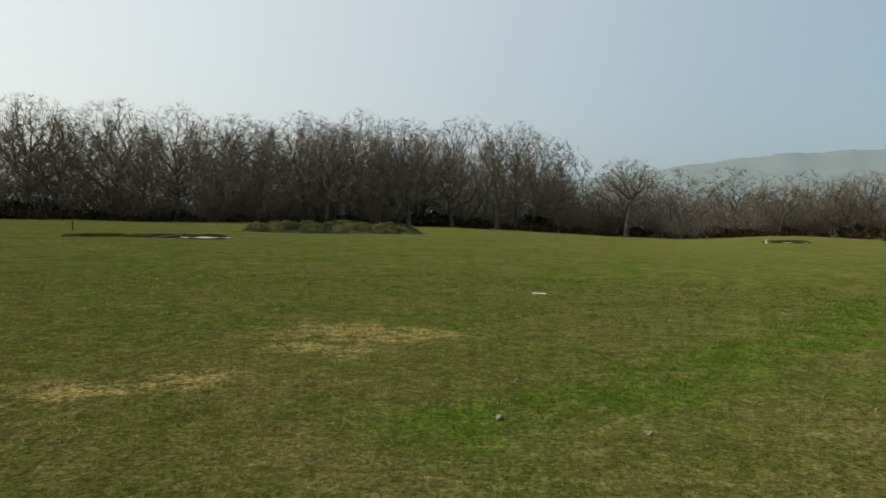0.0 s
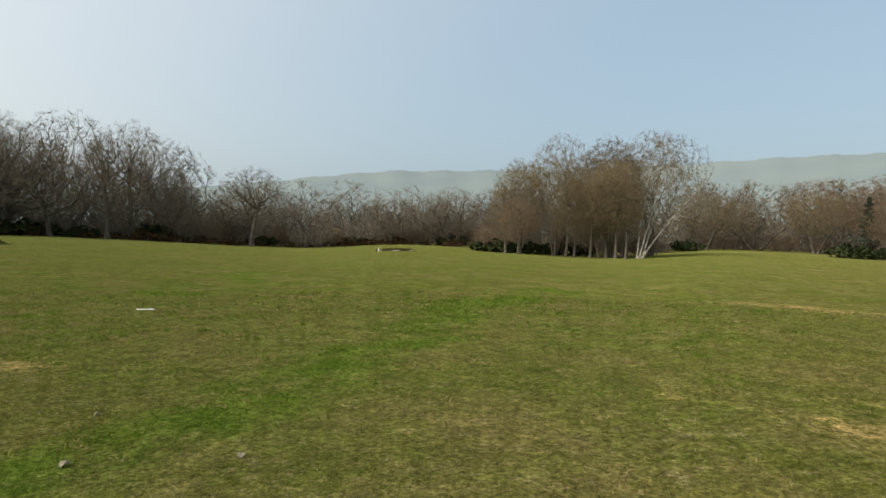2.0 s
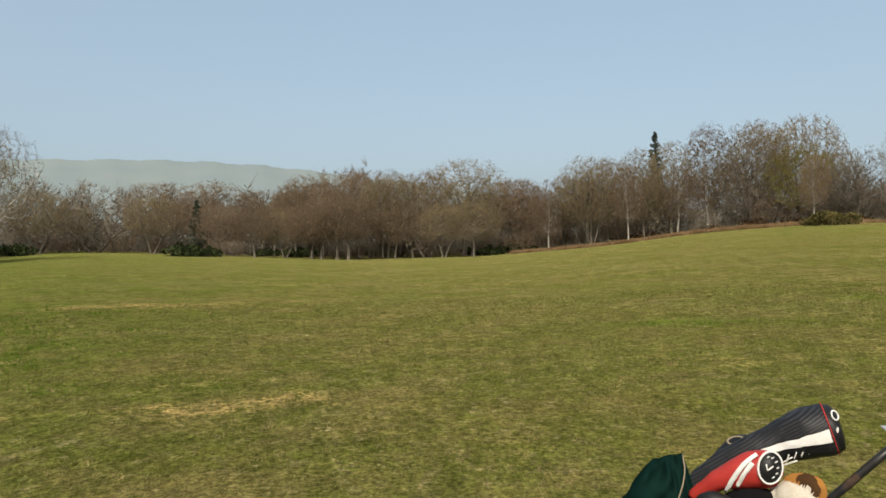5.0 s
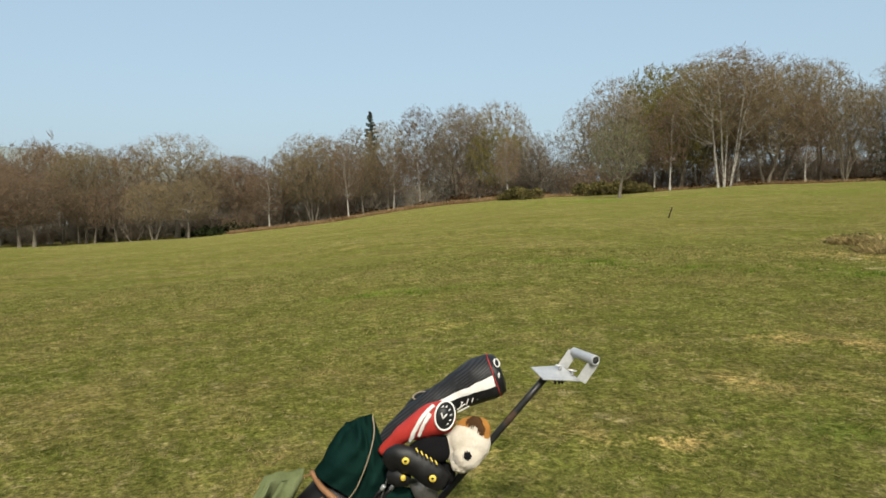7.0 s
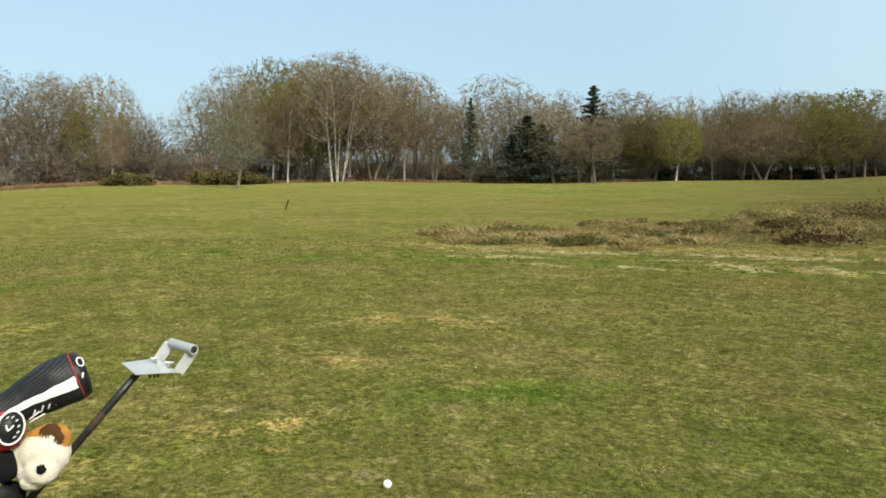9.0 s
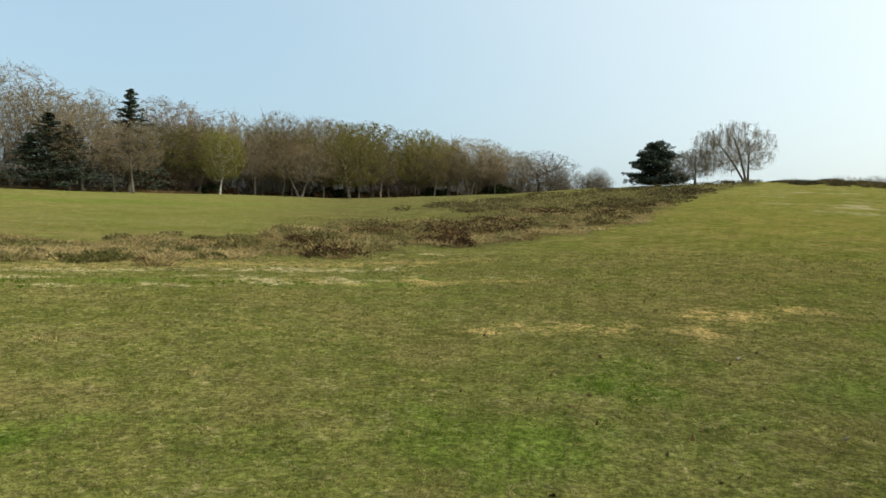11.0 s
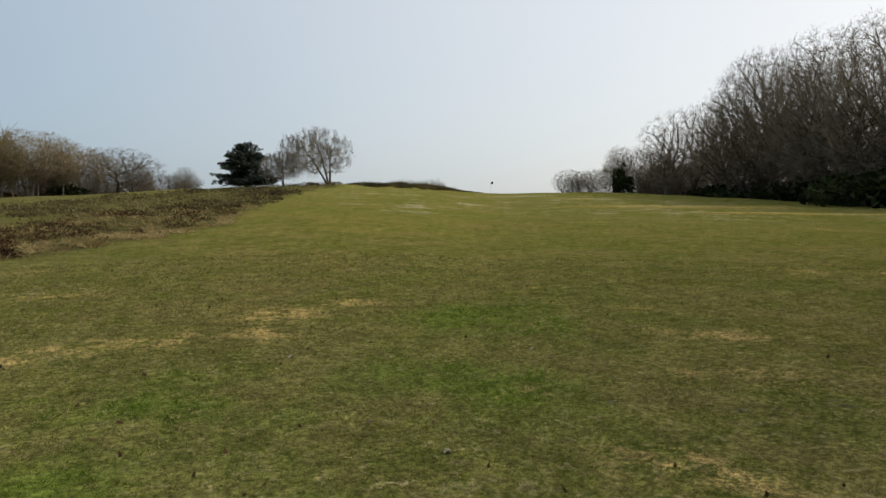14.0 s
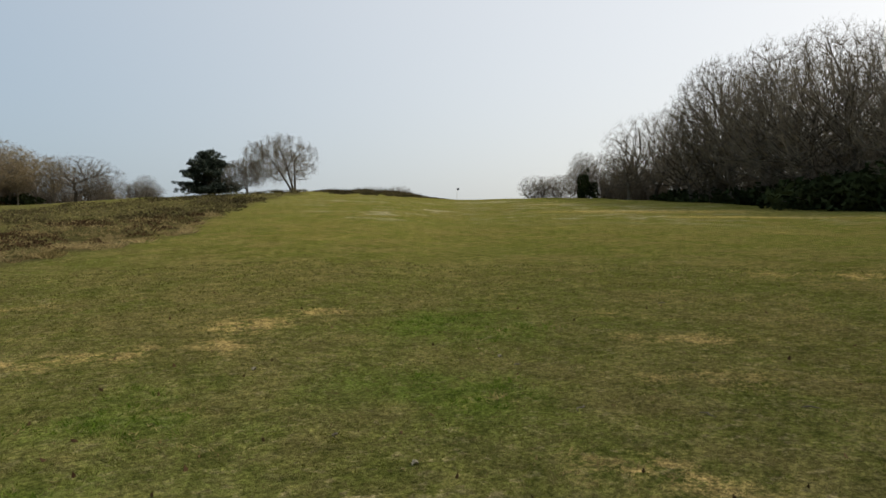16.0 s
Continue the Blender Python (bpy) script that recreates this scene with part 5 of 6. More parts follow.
def build_trolley():
    t = bag_thing("golf_trolley", "black pull trolley with a bare aluminium handle plate", "golf trolley")
    lean = unit(np.array((0.438, 0.0, 0.501)))
    top, foot = np.array(bag_point(0.395, 0.840)), np.array((-0.27, 0.0, 0.09))
    pole = part("pole", sweep([foot, (foot + top) / 2, top], (0.0135, 0.0135, 0.0135), 16, 10), M_tube, t, "worn black tubular pole")
    worn = np.array(bag_point(0.262, 0.690))
    part("worn_patch", sweep([worn - lean * 0.03, worn, worn + lean * 0.03], (0.0136, 0.0138, 0.0136), 16, 8, caps=False), M_rust, pole, "rusty bare patch on the pole")
    # plate and D-shaped grip
    face = line((0.341, 0.880, 0.03), (0.456, 0.884, 0.07), (0.535, 0.822, -0.03), (0.390, 0.832, -0.05))
    part("mounting_plate", block(face, 0.004, 0.0012), M_steel, t, "flat bare aluminium plate", False)
    for d0, d1, a, b in ((0.07, 0.075, (0.463, 0.880), (0.503, 0.938)), (-0.03, -0.025, (0.533, 0.823), (0.586, 0.898))):
        p, q = np.array(bag_point(*a, d0)), np.array(bag_point(*b, d1))
        w = np.array((0.017, 0, -0.010))
        part("bracket", block([p - w, p + w, q + w, q - w], 0.004, 0.0012), M_steel, t, smooth=False)
    p, q = np.array(bag_point(0.505, 0.936, 0.085)), np.array(bag_point(0.590, 0.903, -0.045))
    grip = part("grip", sweep([p, (p + q) / 2, q], (0.0185, 0.0185, 0.0185), 20, 8, caps=False), M_steel, t, "hollow aluminium grip tube")
    part("rim", disc(tuple(q), tuple(q - p), 0.0186, 0.0186, 0.0015, ring=0.26), M_steel, grip, "bright cut rim of the tube")
    # a solid dark plug stands for the shade inside the tube
    part("bore", sweep([p, (p + q) / 2, q], (0.0145, 0.0145, 0.0145), 20, 8), M_rubber, grip)
    for s, z, d in ((0.452, 0.878, 0.03), (0.500, 0.858, 0.0)):
        c = np.array(bag_point(s, z, d))
        bolt = part("bolt", sweep([c - (0, 0, 0.008), c, c + (0, 0, 0.012)], (0.007, 0.005, 0.004), 10, 6), M_chrome, t, "chrome wing bolt")
        part("wing", sweep([c + (-0.016, 0, 0.012), c + (0, 0, 0.007), c + (0.016, -0.008, 0.008)], (0.0035, 0.0045, 0.003), 8, 8), M_chrome, bolt)
    for s in (0.435, 0.450, 0.462):
        c = np.array(bag_point(s, 0.828, 0.0))
        part("nut", sweep([c, c - (0, 0, 0.006), c - (0, 0, 0.012)], (0.005, 0.005, 0.004), 6, 4), M_tube, t)
    # axle, wheels and cradle
    axle = (-0.30, 0.15)
    part("axle", sweep([(axle[0], -0.26, axle[1]), (axle[0], 0, axle[1]), (axle[0], 0.26, axle[1])], (0.011, 0.011, 0.011), 10, 6), M_tube, t)
    for d in (-0.27, 0.27):
        wheel = part("wheel", disc((axle[0], d - 0.008, axle[1]), (0, -1, 0), 0.105, 0.105, 0.02), M_rubber, t)
        ring = [(axle[0] + 0.125 * math.cos(a), d, axle[1] + 0.125 * math.sin(a)) for a in np.linspace(0, 6.28319, 25)]
        part("tyre", sweep(ring, [0.025] * 25, 10, 48, caps=False), M_rubber, wheel, "grey rubber tyre")
        part("hub", sweep([(axle[0], d - 0.03, axle[1]), (axle[0], d, axle[1]), (axle[0], d + 0.03, axle[1])], (0.02, 0.025, 0.02), 12, 6), M_steel, wheel)
    part("foot_bracket", block([(-0.80, -0.07, 0.004), (-0.80, 0.07, 0.004), (-0.56, 0.07, 0.004), (-0.56, -0.07, 0.004)], 0.012), M_tube, t, smooth=False)
    part("frame_tube", sweep([(-0.62, 0, 0.02), (-0.45, 0, 0.07), foot], (0.012, 0.012, 0.012), 10, 10), M_tube, t)
    mid = foot + lean * 0.25
    part("cradle", sweep([(-0.30, -0.13, 0.42), mid + (-0.05, -0.02, 0), mid, mid + (-0.05, 0.02, 0), (-0.30, 0.13, 0.42)], (0.006,) * 5, 8, 20), M_tube, t)


def build_bag():
    b = bag_thing("golf_bag", "dark green cloth golf bag with tan leather trim", "golf bag")
    axis = [(-0.715, 0.03, 0.075), (-0.62, 0.03, 0.16), (-0.50, 0.03, 0.28), (-0.36, 0.03, 0.42)]
    part("body", sweep(axis, (0.118, 0.125, 0.125, 0.125), 24, 14), M_black, b, "black lower body of the bag")
    part("base", sweep([(-0.735, 0.03, 0.058), (-0.715, 0.03, 0.075), (-0.69, 0.03, 0.10)], (0.112, 0.126, 0.124), 24, 6), M_rubber, b)
    left = spline([(-0.500, 0, 0.490), (-0.442, 0, 0.572), (-0.392, 0, 0.655), (-0.364, 0, 0.690)], 40)
    right = spline([(-0.262, 0, 0.330), (-0.212, 0, 0.450), (-0.214, 0, 0.570), (-0.262, 0, 0.715)], 40)

    def cloth(u, v):
        k = min(39, int(v * 39.999))
        a, wide = u * 6.28319, (0.075, 0.095, 0.080, 0.045, 0.014)
        t = v * 3.999
        deep = wide[int(t)] * (1 - t % 1) + wide[int(t) + 1] * (t % 1)
        m, w = (left[k] + right[k]) / 2, (right[k] - left[k]) / 2
        c, f = math.cos(a), math.sin(a)
        c, f = math.copysign(abs(c) ** 0.8, c), math.copysign(abs(f) ** 0.75, f)
        crease = 0.012 * math.sin(c * 5 + v * 6) + 0.008 * math.sin(c * 11 - v * 9) + 0.026 * math.exp(-((c - 0.42 + 0.35 * v) / 0.10) ** 2) - 0.018 * math.exp(-((c + 0.30 - 0.3 * v) / 0.14) ** 2) * min(1, 2 * v)
        p = m + w * c
        return bag_point(p[0], p[2], -0.02 - f * deep * (1 - 0.25 * c) + crease * (f > 0))
    v, q = sheet(cloth, 96, 40, True)
    hood = part("hood", rumple(mesh_np("hood", v, [f[::-1] for f in q]), 0.009, 11.0), M_green, b, "dark green cloth rain hood")
    part("piping", rumple(sweep(line((-0.262, 0.714, -0.03), (-0.258, 0.64, -0.08), (-0.285, 0.535, -0.112), (-0.330, 0.435, -0.112), (-0.385, 0.362, -0.09)), (0.0024,) * 5, 8, 30), 0.002, 14.0), M_pipe, hood, "buff zip piping")
    part("trim", sweep(line((-0.502, 0.500, -0.03), (-0.47, 0.445, -0.09), (-0.425, 0.400, -0.118), (-0.375, 0.355, -0.118), (-0.325, 0.320, -0.09)), (0.009, 0.011, 0.012, 0.011, 0.009), 12, 24), M_tan, b, "tan leather rim band")
    part("stud", disc(bag_point(-0.388, 0.385, -0.118), (0, -1, 0.2), 0.010, 0.010, 0.006), M_chrome, hood, "chrome press stud")
    part("side_flap", sweep(line((-0.235, 0.345, -0.05), (-0.175, 0.385, -0.08), (-0.105, 0.375, -0.07), (-0.050, 0.345, -0.04)), (0.030, 0.045, 0.040, 0.015), 16, 16, 0.5), M_green, b, "green cloth flap over the bag's mouth")
    part("zip", sweep(line((-0.205, 0.515, -0.06), (-0.220, 0.44, -0.08), (-0.262, 0.33, -0.08)), (0.0025, 0.003, 0.0025), 8, 14), M_iron, b, "steel zip edge")
    part("collar", sweep(line((-0.30, 0.34, 0.02), (-0.26, 0.40, 0.02), (-0.22, 0.45, 0.02)), (0.105, 0.105, 0.095), 24, 8, 1.0), M_knit, b, "black bag mouth")
    part("strap", sweep([(-0.62, -0.10, 0.20), (-0.56, -0.16, 0.26), (-0.48, -0.12, 0.34)], (0.014, 0.016, 0.014), 10, 14, 0.4), M_tan, b)
    for k in range(4):
        s0, z0 = -0.462 + 0.036 * k, 0.398 - 0.020 * k
        part("loop", sweep(line((s0, z0, -0.118), (s0 - 0.012, z0 - 0.035, -0.132), (s0 - 0.026, z0 - 0.072, -0.128)), (0.0048, 0.0052, 0.0048), 8, 10, 0.5), M_tan, b, "narrow tan leather loop")
    part("side_print", disc(bag_point(-0.545, 0.335, -0.112), (-0.2, -0.95, 0.3), 0.022, 0.014, 0.003, 35), M_whitec, b, "white oval print")
    t = bag_thing("towel", "crumpled sage-green towel hanging on the golf bag", "towel")

    def fold(x0, x1, top0, top1, drop, deep, seed):
        def form(u, v):
            a = u * 6.28319
            c, f = math.cos(a), math.sin(a)
            mid, half = (x0 + x1) / 2 - 0.16 * v ** 1.3, (x1 - x0) / 2 * (1 + 0.15 * v)
            k = 0.25 + 0.75 * min(1.0, v * 5)
            z = (top0 + top1) / 2 + (top1 - top0) / 2 * c - drop * v
            return bag_point(mid + half * c * (0.85 + 0.15 * k), z, deep - 0.035 * k * math.copysign(abs(f) ** 0.7, f) + 0.012 * math.sin(c * 4 + v * 3 + seed))
        v, q = sheet(form, 56, 30, True)
        return rumple(mesh_np("fold", v, [f[::-1] for f in q]), 0.013, 13.0, seed)
    part("cloth", fold(-0.690, -0.520, 0.484, 0.520, 0.25, 0.03, 0.0), M_sage, t)
    part("fold", fold(-0.622, -0.532, 0.462, 0.484, 0.22, -0.02, 2.0), M_sage, t)
    part("fold", fold(-0.690, -0.640, 0.452, 0.470, 0.20, -0.015, 4.0), M_sage, t)
    part("loop", sweep(line((-0.565, 0.470, 0.0), (-0.530, 0.482, -0.01), (-0.500, 0.488, -0.02)), (0.003, 0.003, 0.003), 8, 10), M_tan, t, "tan cord loop")


def build_covers():
    # long driver cover
    c = bag_thing("driver_cover", "black woven driver headcover with a white flash", "headcover")
    path = line((-0.26, 0.560, 0.09), (-0.16, 0.655, 0.10), (-0.06, 0.735, 0.10), (0.03, 0.785, 0.10), (0.11, 0.822, 0.10), (0.170, 0.846, 0.10), (0.206, 0.858, 0.10))
    rad = (0.042, 0.050, 0.056, 0.064, 0.082, 0.090, 0.084)
    body = part("body", rumple(sweep(path, rad, 36, 48), 0.007, 13.0), M_weave, c)
    part("end_cap", sweep(line((0.184, 0.851, 0.10), (0.204, 0.858, 0.10), (0.222, 0.865, 0.10), (0.231, 0.868, 0.10)), (0.085, 0.083, 0.074, 0.045), 28, 12), M_black, c)
    part("red_seam", sweep(line((0.1985, 0.8560, 0.10), (0.200, 0.8565, 0.10), (0.2015, 0.857, 0.10)), (0.0895, 0.0905, 0.0890), 28, 6, caps=False), M_seam, c, "thin dark red seam")
    part("white_flash", rumple(sweep(path[2:6] + line((0.196, 0.8545, 0.10)), (0.056, 0.064, 0.082, 0.090, 0.087), 16, 36, arc=(-15, 14), proud=0.003, pinch=0.55), 0.007, 13.0), M_whitec, body, "broad white stripe")
    part("white_flash", rumple(sweep(path[1:3], rad[1:3], 16, 16, arc=(4, 20), proud=0.003, pinch=0.2), 0.007, 13.0), M_whitec, body, "narrow white stripe")
    for i, (s, wide) in enumerate(((0.075, 0.016), (0.098, 0.013), (0.120, 0.017), (0.142, 0.012))):
        z = 0.742 + 0.52 * (s - 0.075)
        p, q = np.array(bag_point(s - 0.004, z - 0.013, 0.033)), np.array(bag_point(s + 0.004, z + 0.013, 0.027))
        part("print_bar", sweep([p, (p + q) / 2, q], (wide * 0.16,) * 3, 6, 5), M_whitec, body, "white printed bar")
    for k, (z, wide) in enumerate(((0.712, 0.045), (0.722, 0.030))):
        p, q = np.array(bag_point(0.06, z + 0.004, 0.040)), np.array(bag_point(0.06 + wide, z + 0.026, 0.040))
        part("print_bar", sweep([p, (p + q) / 2, q], (0.0028,) * 3, 6, 5), M_whitec, body, "white printed bar")
    part("end_mark", disc(bag_point(0.213, 0.902, 0.035), (0.6, -0.75, 0.3), 0.014, 0.018, 0.003, 20, ring=0.25), M_whitec, body, "white ring mark")
    p, q = np.array(bag_point(0.222, 0.863, 0.022)), np.array(bag_point(0.217, 0.828, 0.028))
    part("end_mark", sweep([p, (p + q) / 2, q], (0.003, 0.005, 0.003), 8, 6), M_whitec, body, "white angular mark")
    # second dark cover behind it
    c = bag_thing("fairway_cover", "dark wood headcover behind the long one", "headcover")
    part("body", sweep(line((-0.20, 0.60, 0.19), (-0.13, 0.69, 0.19), (-0.07, 0.755, 0.19), (-0.035, 0.785, 0.19)), (0.03, 0.045, 0.05, 0.03), 20, 18), M_black, c)
    part("rim", disc(bag_point(-0.082, 0.782, 0.145), (-0.3, -0.6, 0.75), 0.034, 0.020, 0.004, 20, ring=0.2), M_pipe, c, "pale stitched rim")
    # red cover
    c = bag_thing("wood_cover", "red wood headcover with white stripes and oval badge", "headcover")
    path = line((-0.225, 0.572, -0.05), (-0.160, 0.628, -0.085), (-0.085, 0.668, -0.10), (-0.025, 0.692, -0.105), (0.020, 0.705, -0.105), (0.052, 0.712, -0.10))
    rad = (0.021, 0.031, 0.048, 0.060, 0.055, 0.028)
    body = part("body", rumple(sweep(path, rad, 32, 40), 0.004, 18.0), M_redc, c)
    for p in (line((-0.024, 0.746, -0.140), (-0.058, 0.716, -0.158), (-0.086, 0.678, -0.157), (-0.108, 0.638, -0.146), (-0.124, 0.602, -0.122)),
              line((-0.041, 0.715, -0.166), (-0.060, 0.684, -0.166), (-0.076, 0.654, -0.158), (-0.088, 0.628, -0.145))):
        part("stripe", rumple(sweep(p, [0.0075] * (len(p) - 1) + [0.006], 10, 20, 0.4), 0.003, 22.0), M_whitec, body, "white stripe")
    badge = part("badge", disc(bag_point(0.016, 0.706, -0.158), (0.28, -0.95, 0.22), 0.036, 0.050, 0.005, -14), M_black, body, "black oval badge")
    part("rim", disc(bag_point(0.016, 0.706, -0.159), (0.28, -0.95, 0.22), 0.0385, 0.053, 0.007, -14, ring=0.10), M_whitec, badge, "white oval rim")
    for a, b in (((0.004, 0.716), (0.008, 0.694)), ((0.008, 0.694), (0.026, 0.712))):
        p, q = np.array(bag_point(*a, -0.168)), np.array(bag_point(*b, -0.168))
        part("mark", sweep([p, (p + q) / 2, q], (0.0022, 0.0028, 0.0018), 6, 5), M_whitec, badge, "white angular mark")
    for k in range(6):
        a = math.radians(105 - 34 * k)
        p = np.array(bag_point(0.016 + 0.024 * math.cos(a), 0.706 + 0.036 * math.sin(a), -0.168))
        part("mark", sweep([p - (0.003, 0, 0.003), p, p + (0.003, 0, 0.003)], (0.0022,) * 3, 6, 4), M_whitec, badge)
    part("neck_sock", sweep(line((-0.275, 0.528, 0.03), (-0.235, 0.562, -0.01), (-0.195, 0.598, -0.055)), (0.019, 0.022, 0.026), 18, 12), M_redc, c)
    # black ball-shaped cover and putter cover
    c = bag_thing("hybrid_cover", "plain black knitted headcover", "headcover")
    part("body", sweep(line((-0.15, 0.52, -0.05), (-0.09, 0.56, -0.10), (-0.035, 0.578, -0.12), (0.015, 0.576, -0.12), (0.045, 0.566, -0.115)), (0.03, 0.045, 0.052, 0.046, 0.016), 22, 24), M_knit, c)
    part("lower_body", sweep(line((-0.06, 0.47, -0.08), (-0.02, 0.475, -0.10), (0.02, 0.468, -0.10), (0.040, 0.455, -0.10)), (0.03, 0.050, 0.046, 0.016), 20, 18), M_knit, c)
    c = bag_thing("putter_cover", "black leather putter cover with yellow print and badges", "headcover")
    body = part("body", rumple(sweep(line((-0.200, 0.520, -0.14), (-0.165, 0.545, -0.16), (-0.100, 0.522, -0.17), (-0.035, 0.478, -0.17), (0.006, 0.448, -0.16)), (0.034, 0.050, 0.047, 0.049, 0.040), 28, 40, 0.6), 0.004, 20.0), M_black, c)
    for s, z, w in ((-0.137, 0.534, 0.0125), (-0.035, 0.463, 0.0125)):
        badge = part("badge", disc(bag_point(s, z, -0.210), (0.1, -1, 0.1), w, w, 0.004), M_yellow, body, "round yellow badge")
        part("mark", disc(bag_point(s, z, -0.215), (0.1, -1, 0.1), w * 0.45, w * 0.3, 0.003), M_black, badge)
    for k in range(5):
        s, z = -0.096 + 0.018 * k, 0.574 - 0.0125 * k
        p, q = np.array(bag_point(s, z + 0.010, -0.206)), np.array(bag_point(s + 0.008, z - 0.008, -0.212))
        part("print_bar", sweep([p, (p + q) / 2, q], (0.0022, 0.003, 0.0022), 6, 5), M_yellow, body, "yellow printed bar")
    part("lower_flap", sweep(line((-0.205, 0.475, -0.13), (-0.165, 0.468, -0.15), (-0.125, 0.455, -0.15)), (0.025, 0.034, 0.020), 16, 14, 0.6), M_black, c)
    part("badge", disc(bag_point(-0.149, 0.468, -0.178), (0.1, -1, 0.1), 0.009, 0.011, 0.004), M_yellow, c, "round yellow badge")
    c = bag_thing("iron_club", "grey steel iron head among the covers", "golf club")
    part("head", sweep(line((-0.125, 0.455, -0.11), (-0.09, 0.425, -0.13), (-0.055, 0.395, -0.13), (-0.035, 0.370, -0.12)), (0.012, 0.034, 0.038, 0.018), 18, 16, 0.35), M_iron, c)
    part("shaft", sweep(line((-0.14, 0.47, -0.10), (-0.25, 0.36, -0.04), (-0.36, 0.25, 0.0)), (0.006, 0.006, 0.006), 8, 8), M_tube, c, "black shaft")
    for s in (-0.20, -0.235):
        c = bag_thing("golf_club", "black club shaft in the bag's mouth", "golf club")
        part("shaft", sweep(line((s, 0.425, -0.09), (s - 0.06, 0.36, -0.06), (s - 0.12, 0.30, -0.02)), (0.007, 0.007, 0.006), 8, 8), M_black, c)
        part("ferrule", sweep(line((s + 0.012, 0.438, -0.095), (s + 0.006, 0.432, -0.093), (s, 0.425, -0.09)), (0.008, 0.0085, 0.008), 8, 6), M_steel, c, "pale steel ferrule")


def build_toy():
    """The plush headcover: one plain mesh of rounded forms."""
    bm = bmesh.new()
    rows = ((0.108, 0.600, -0.13, 0.075, 0.066, 0.078, 0), (0.100, 0.548, -0.165, 0.052, 0.055, 0.048, 0), (0.055, 0.585, -0.11, 0.050, 0.055, 0.060, 0), (0.075, 0.520, -0.15, 0.040, 0.045, 0.035, 0),
            (0.150, 0.640, -0.125, 0.036, 0.050, 0.050, 1), (0.118, 0.660, -0.120, 0.058, 0.050, 0.034, 1), (0.128, 0.672, -0.150, 0.030, 0.026, 0.026, 2), (0.150, 0.645, -0.165, 0.017, 0.014, 0.030, 2),
            (0.101, 0.548, -0.214, 0.014, 0.011, 0.016, 3))
    heart = Vector(bag_point(0.105, 0.592, -0.135))
    forms = [(Vector(bag_point(s, z, d)), Vector((a, b, c)), slot) for s, z, d, a, b, c, slot in rows]

    def reach(way):
        """How far the outermost rounded form lies along a way from the heart."""
        best, colour = 0.0, 0
        for at, size, slot in forms:
            o = Vector([(heart[i] - at[i]) / size[i] for i in range(3)])
            k = Vector([way[i] / size[i] for i in range(3)])
            qa, qb, qc = k.dot(k), o.dot(k), o.dot(o) - 1
            if qb * qb > qa * qc:
                far = (-qb + math.sqrt(qb * qb - qa * qc)) / qa
                if far > best:
                    best, colour = far, slot
        return best, colour
    bmesh.ops.create_icosphere(bm, subdivisions=5, radius=1.0)
    for f in bm.faces:
        f.material_index = reach(f.calc_center_median().normalized())[1]
    for v in bm.verts:
        way = v.co.normalized()
        v.co = heart + way * (reach(way)[0] * (1 + 0.035 * noise.noise(way * 9)))
    me = bpy.data.meshes.new("plush_headcover")
    bm.to_mesh(me)
    bm.free()
    for m in (M_plush, M_ginger, M_dark, M_knit):
        me.materials.append(m)
    me.polygons.foreach_set("use_smooth", np.ones(len(me.polygons), bool))
    ob = new("plush_headcover", me)
    ob.matrix_world = BAG
    tagged(ob, "white and ginger plush toy headcover on a golf club", "plush toy")


build_trolley()
build_bag()
build_covers()
build_toy()


def build_ball():
    bm = bmesh.new()
    bmesh.ops.create_icosphere(bm, subdivisions=4, radius=0.0214)
    bm.verts.ensure_lookup_table()
    for i, v in enumerate(bm.verts):
        if i % 3 == 0:
            v.co *= 0.985
    me = bpy.data.meshes.new("golf_ball")
    bm.to_mesh(me)
    bm.free()
    ob = solid("golf_ball", me, M_ball, smooth=True)
    ob.location = (2.743, -1.943, float(height(2.743, -1.943)) + 0.0215)
    tagged(ob, "white golf ball lying on the turf", "golf ball")


build_ball()


def stake(name, heading, dist, tall, wide, material, label, category, tip=None, lean=0.0):
    ob = new(name)
    p = spot(heading, dist)
    ob.matrix_world = pose(p.x, p.y, p.z - 0.02, 0, lean, -heading)
    part("post", sweep([(0, 0, 0), (0, 0, tall * 0.5), (0, 0, tall)], (wide, wide, wide * 0.9), 8, 8), material, ob)
    if tip:
        part("top", sweep([(0, 0, tall), (0, 0, tall + 0.03), (0, 0, tall + 0.05)], (wide * 1.1, wide * 1.1, wide * 0.5), 8, 6), tip, ob)
    return tagged(ob, label, category)


stake("marker_post", 123.1, 31, 0.52, 0.026, M_wood, "short dark wooden marker post leaning in the turf", "post", lean=18)
stake("marker_post", 331.6, 50, 0.62, 0.03, M_wood, "short dark wooden marker post by the bunker", "post")
stake("marker_post", 25.3, 62, 0.36, 0.05, M_paint, "short white marker post beside the bunker", "post")


def build_flag():
    ob = new("golf_flag")
    p = spot(211.1, 112)
    ob.matrix_world = pose(p.x, p.y, p.z - 0.05, 0, 0, 150)
    tall = 1.5 + 112 * math.tan(radians(4.03)) - p.z
    part("pole", sweep([(0, 0, 0), (0, 0, tall / 2), (0, 0, tall)], (0.03, 0.028, 0.022), 8, 8), M_paint, ob, "white flagstick")
    v, q = sheet(lambda u, w: (0.38 * u, 0.03 * math.sin(u * 9 + w), tall - 0.02 - 0.34 * w + 0.05 * u), 12, 6)
    part("flag", mesh_np("flag", v, q), M_knit, ob, "small dark flag")
    tagged(ob, "flagstick with a small dark flag on the green", "flag")


build_flag()


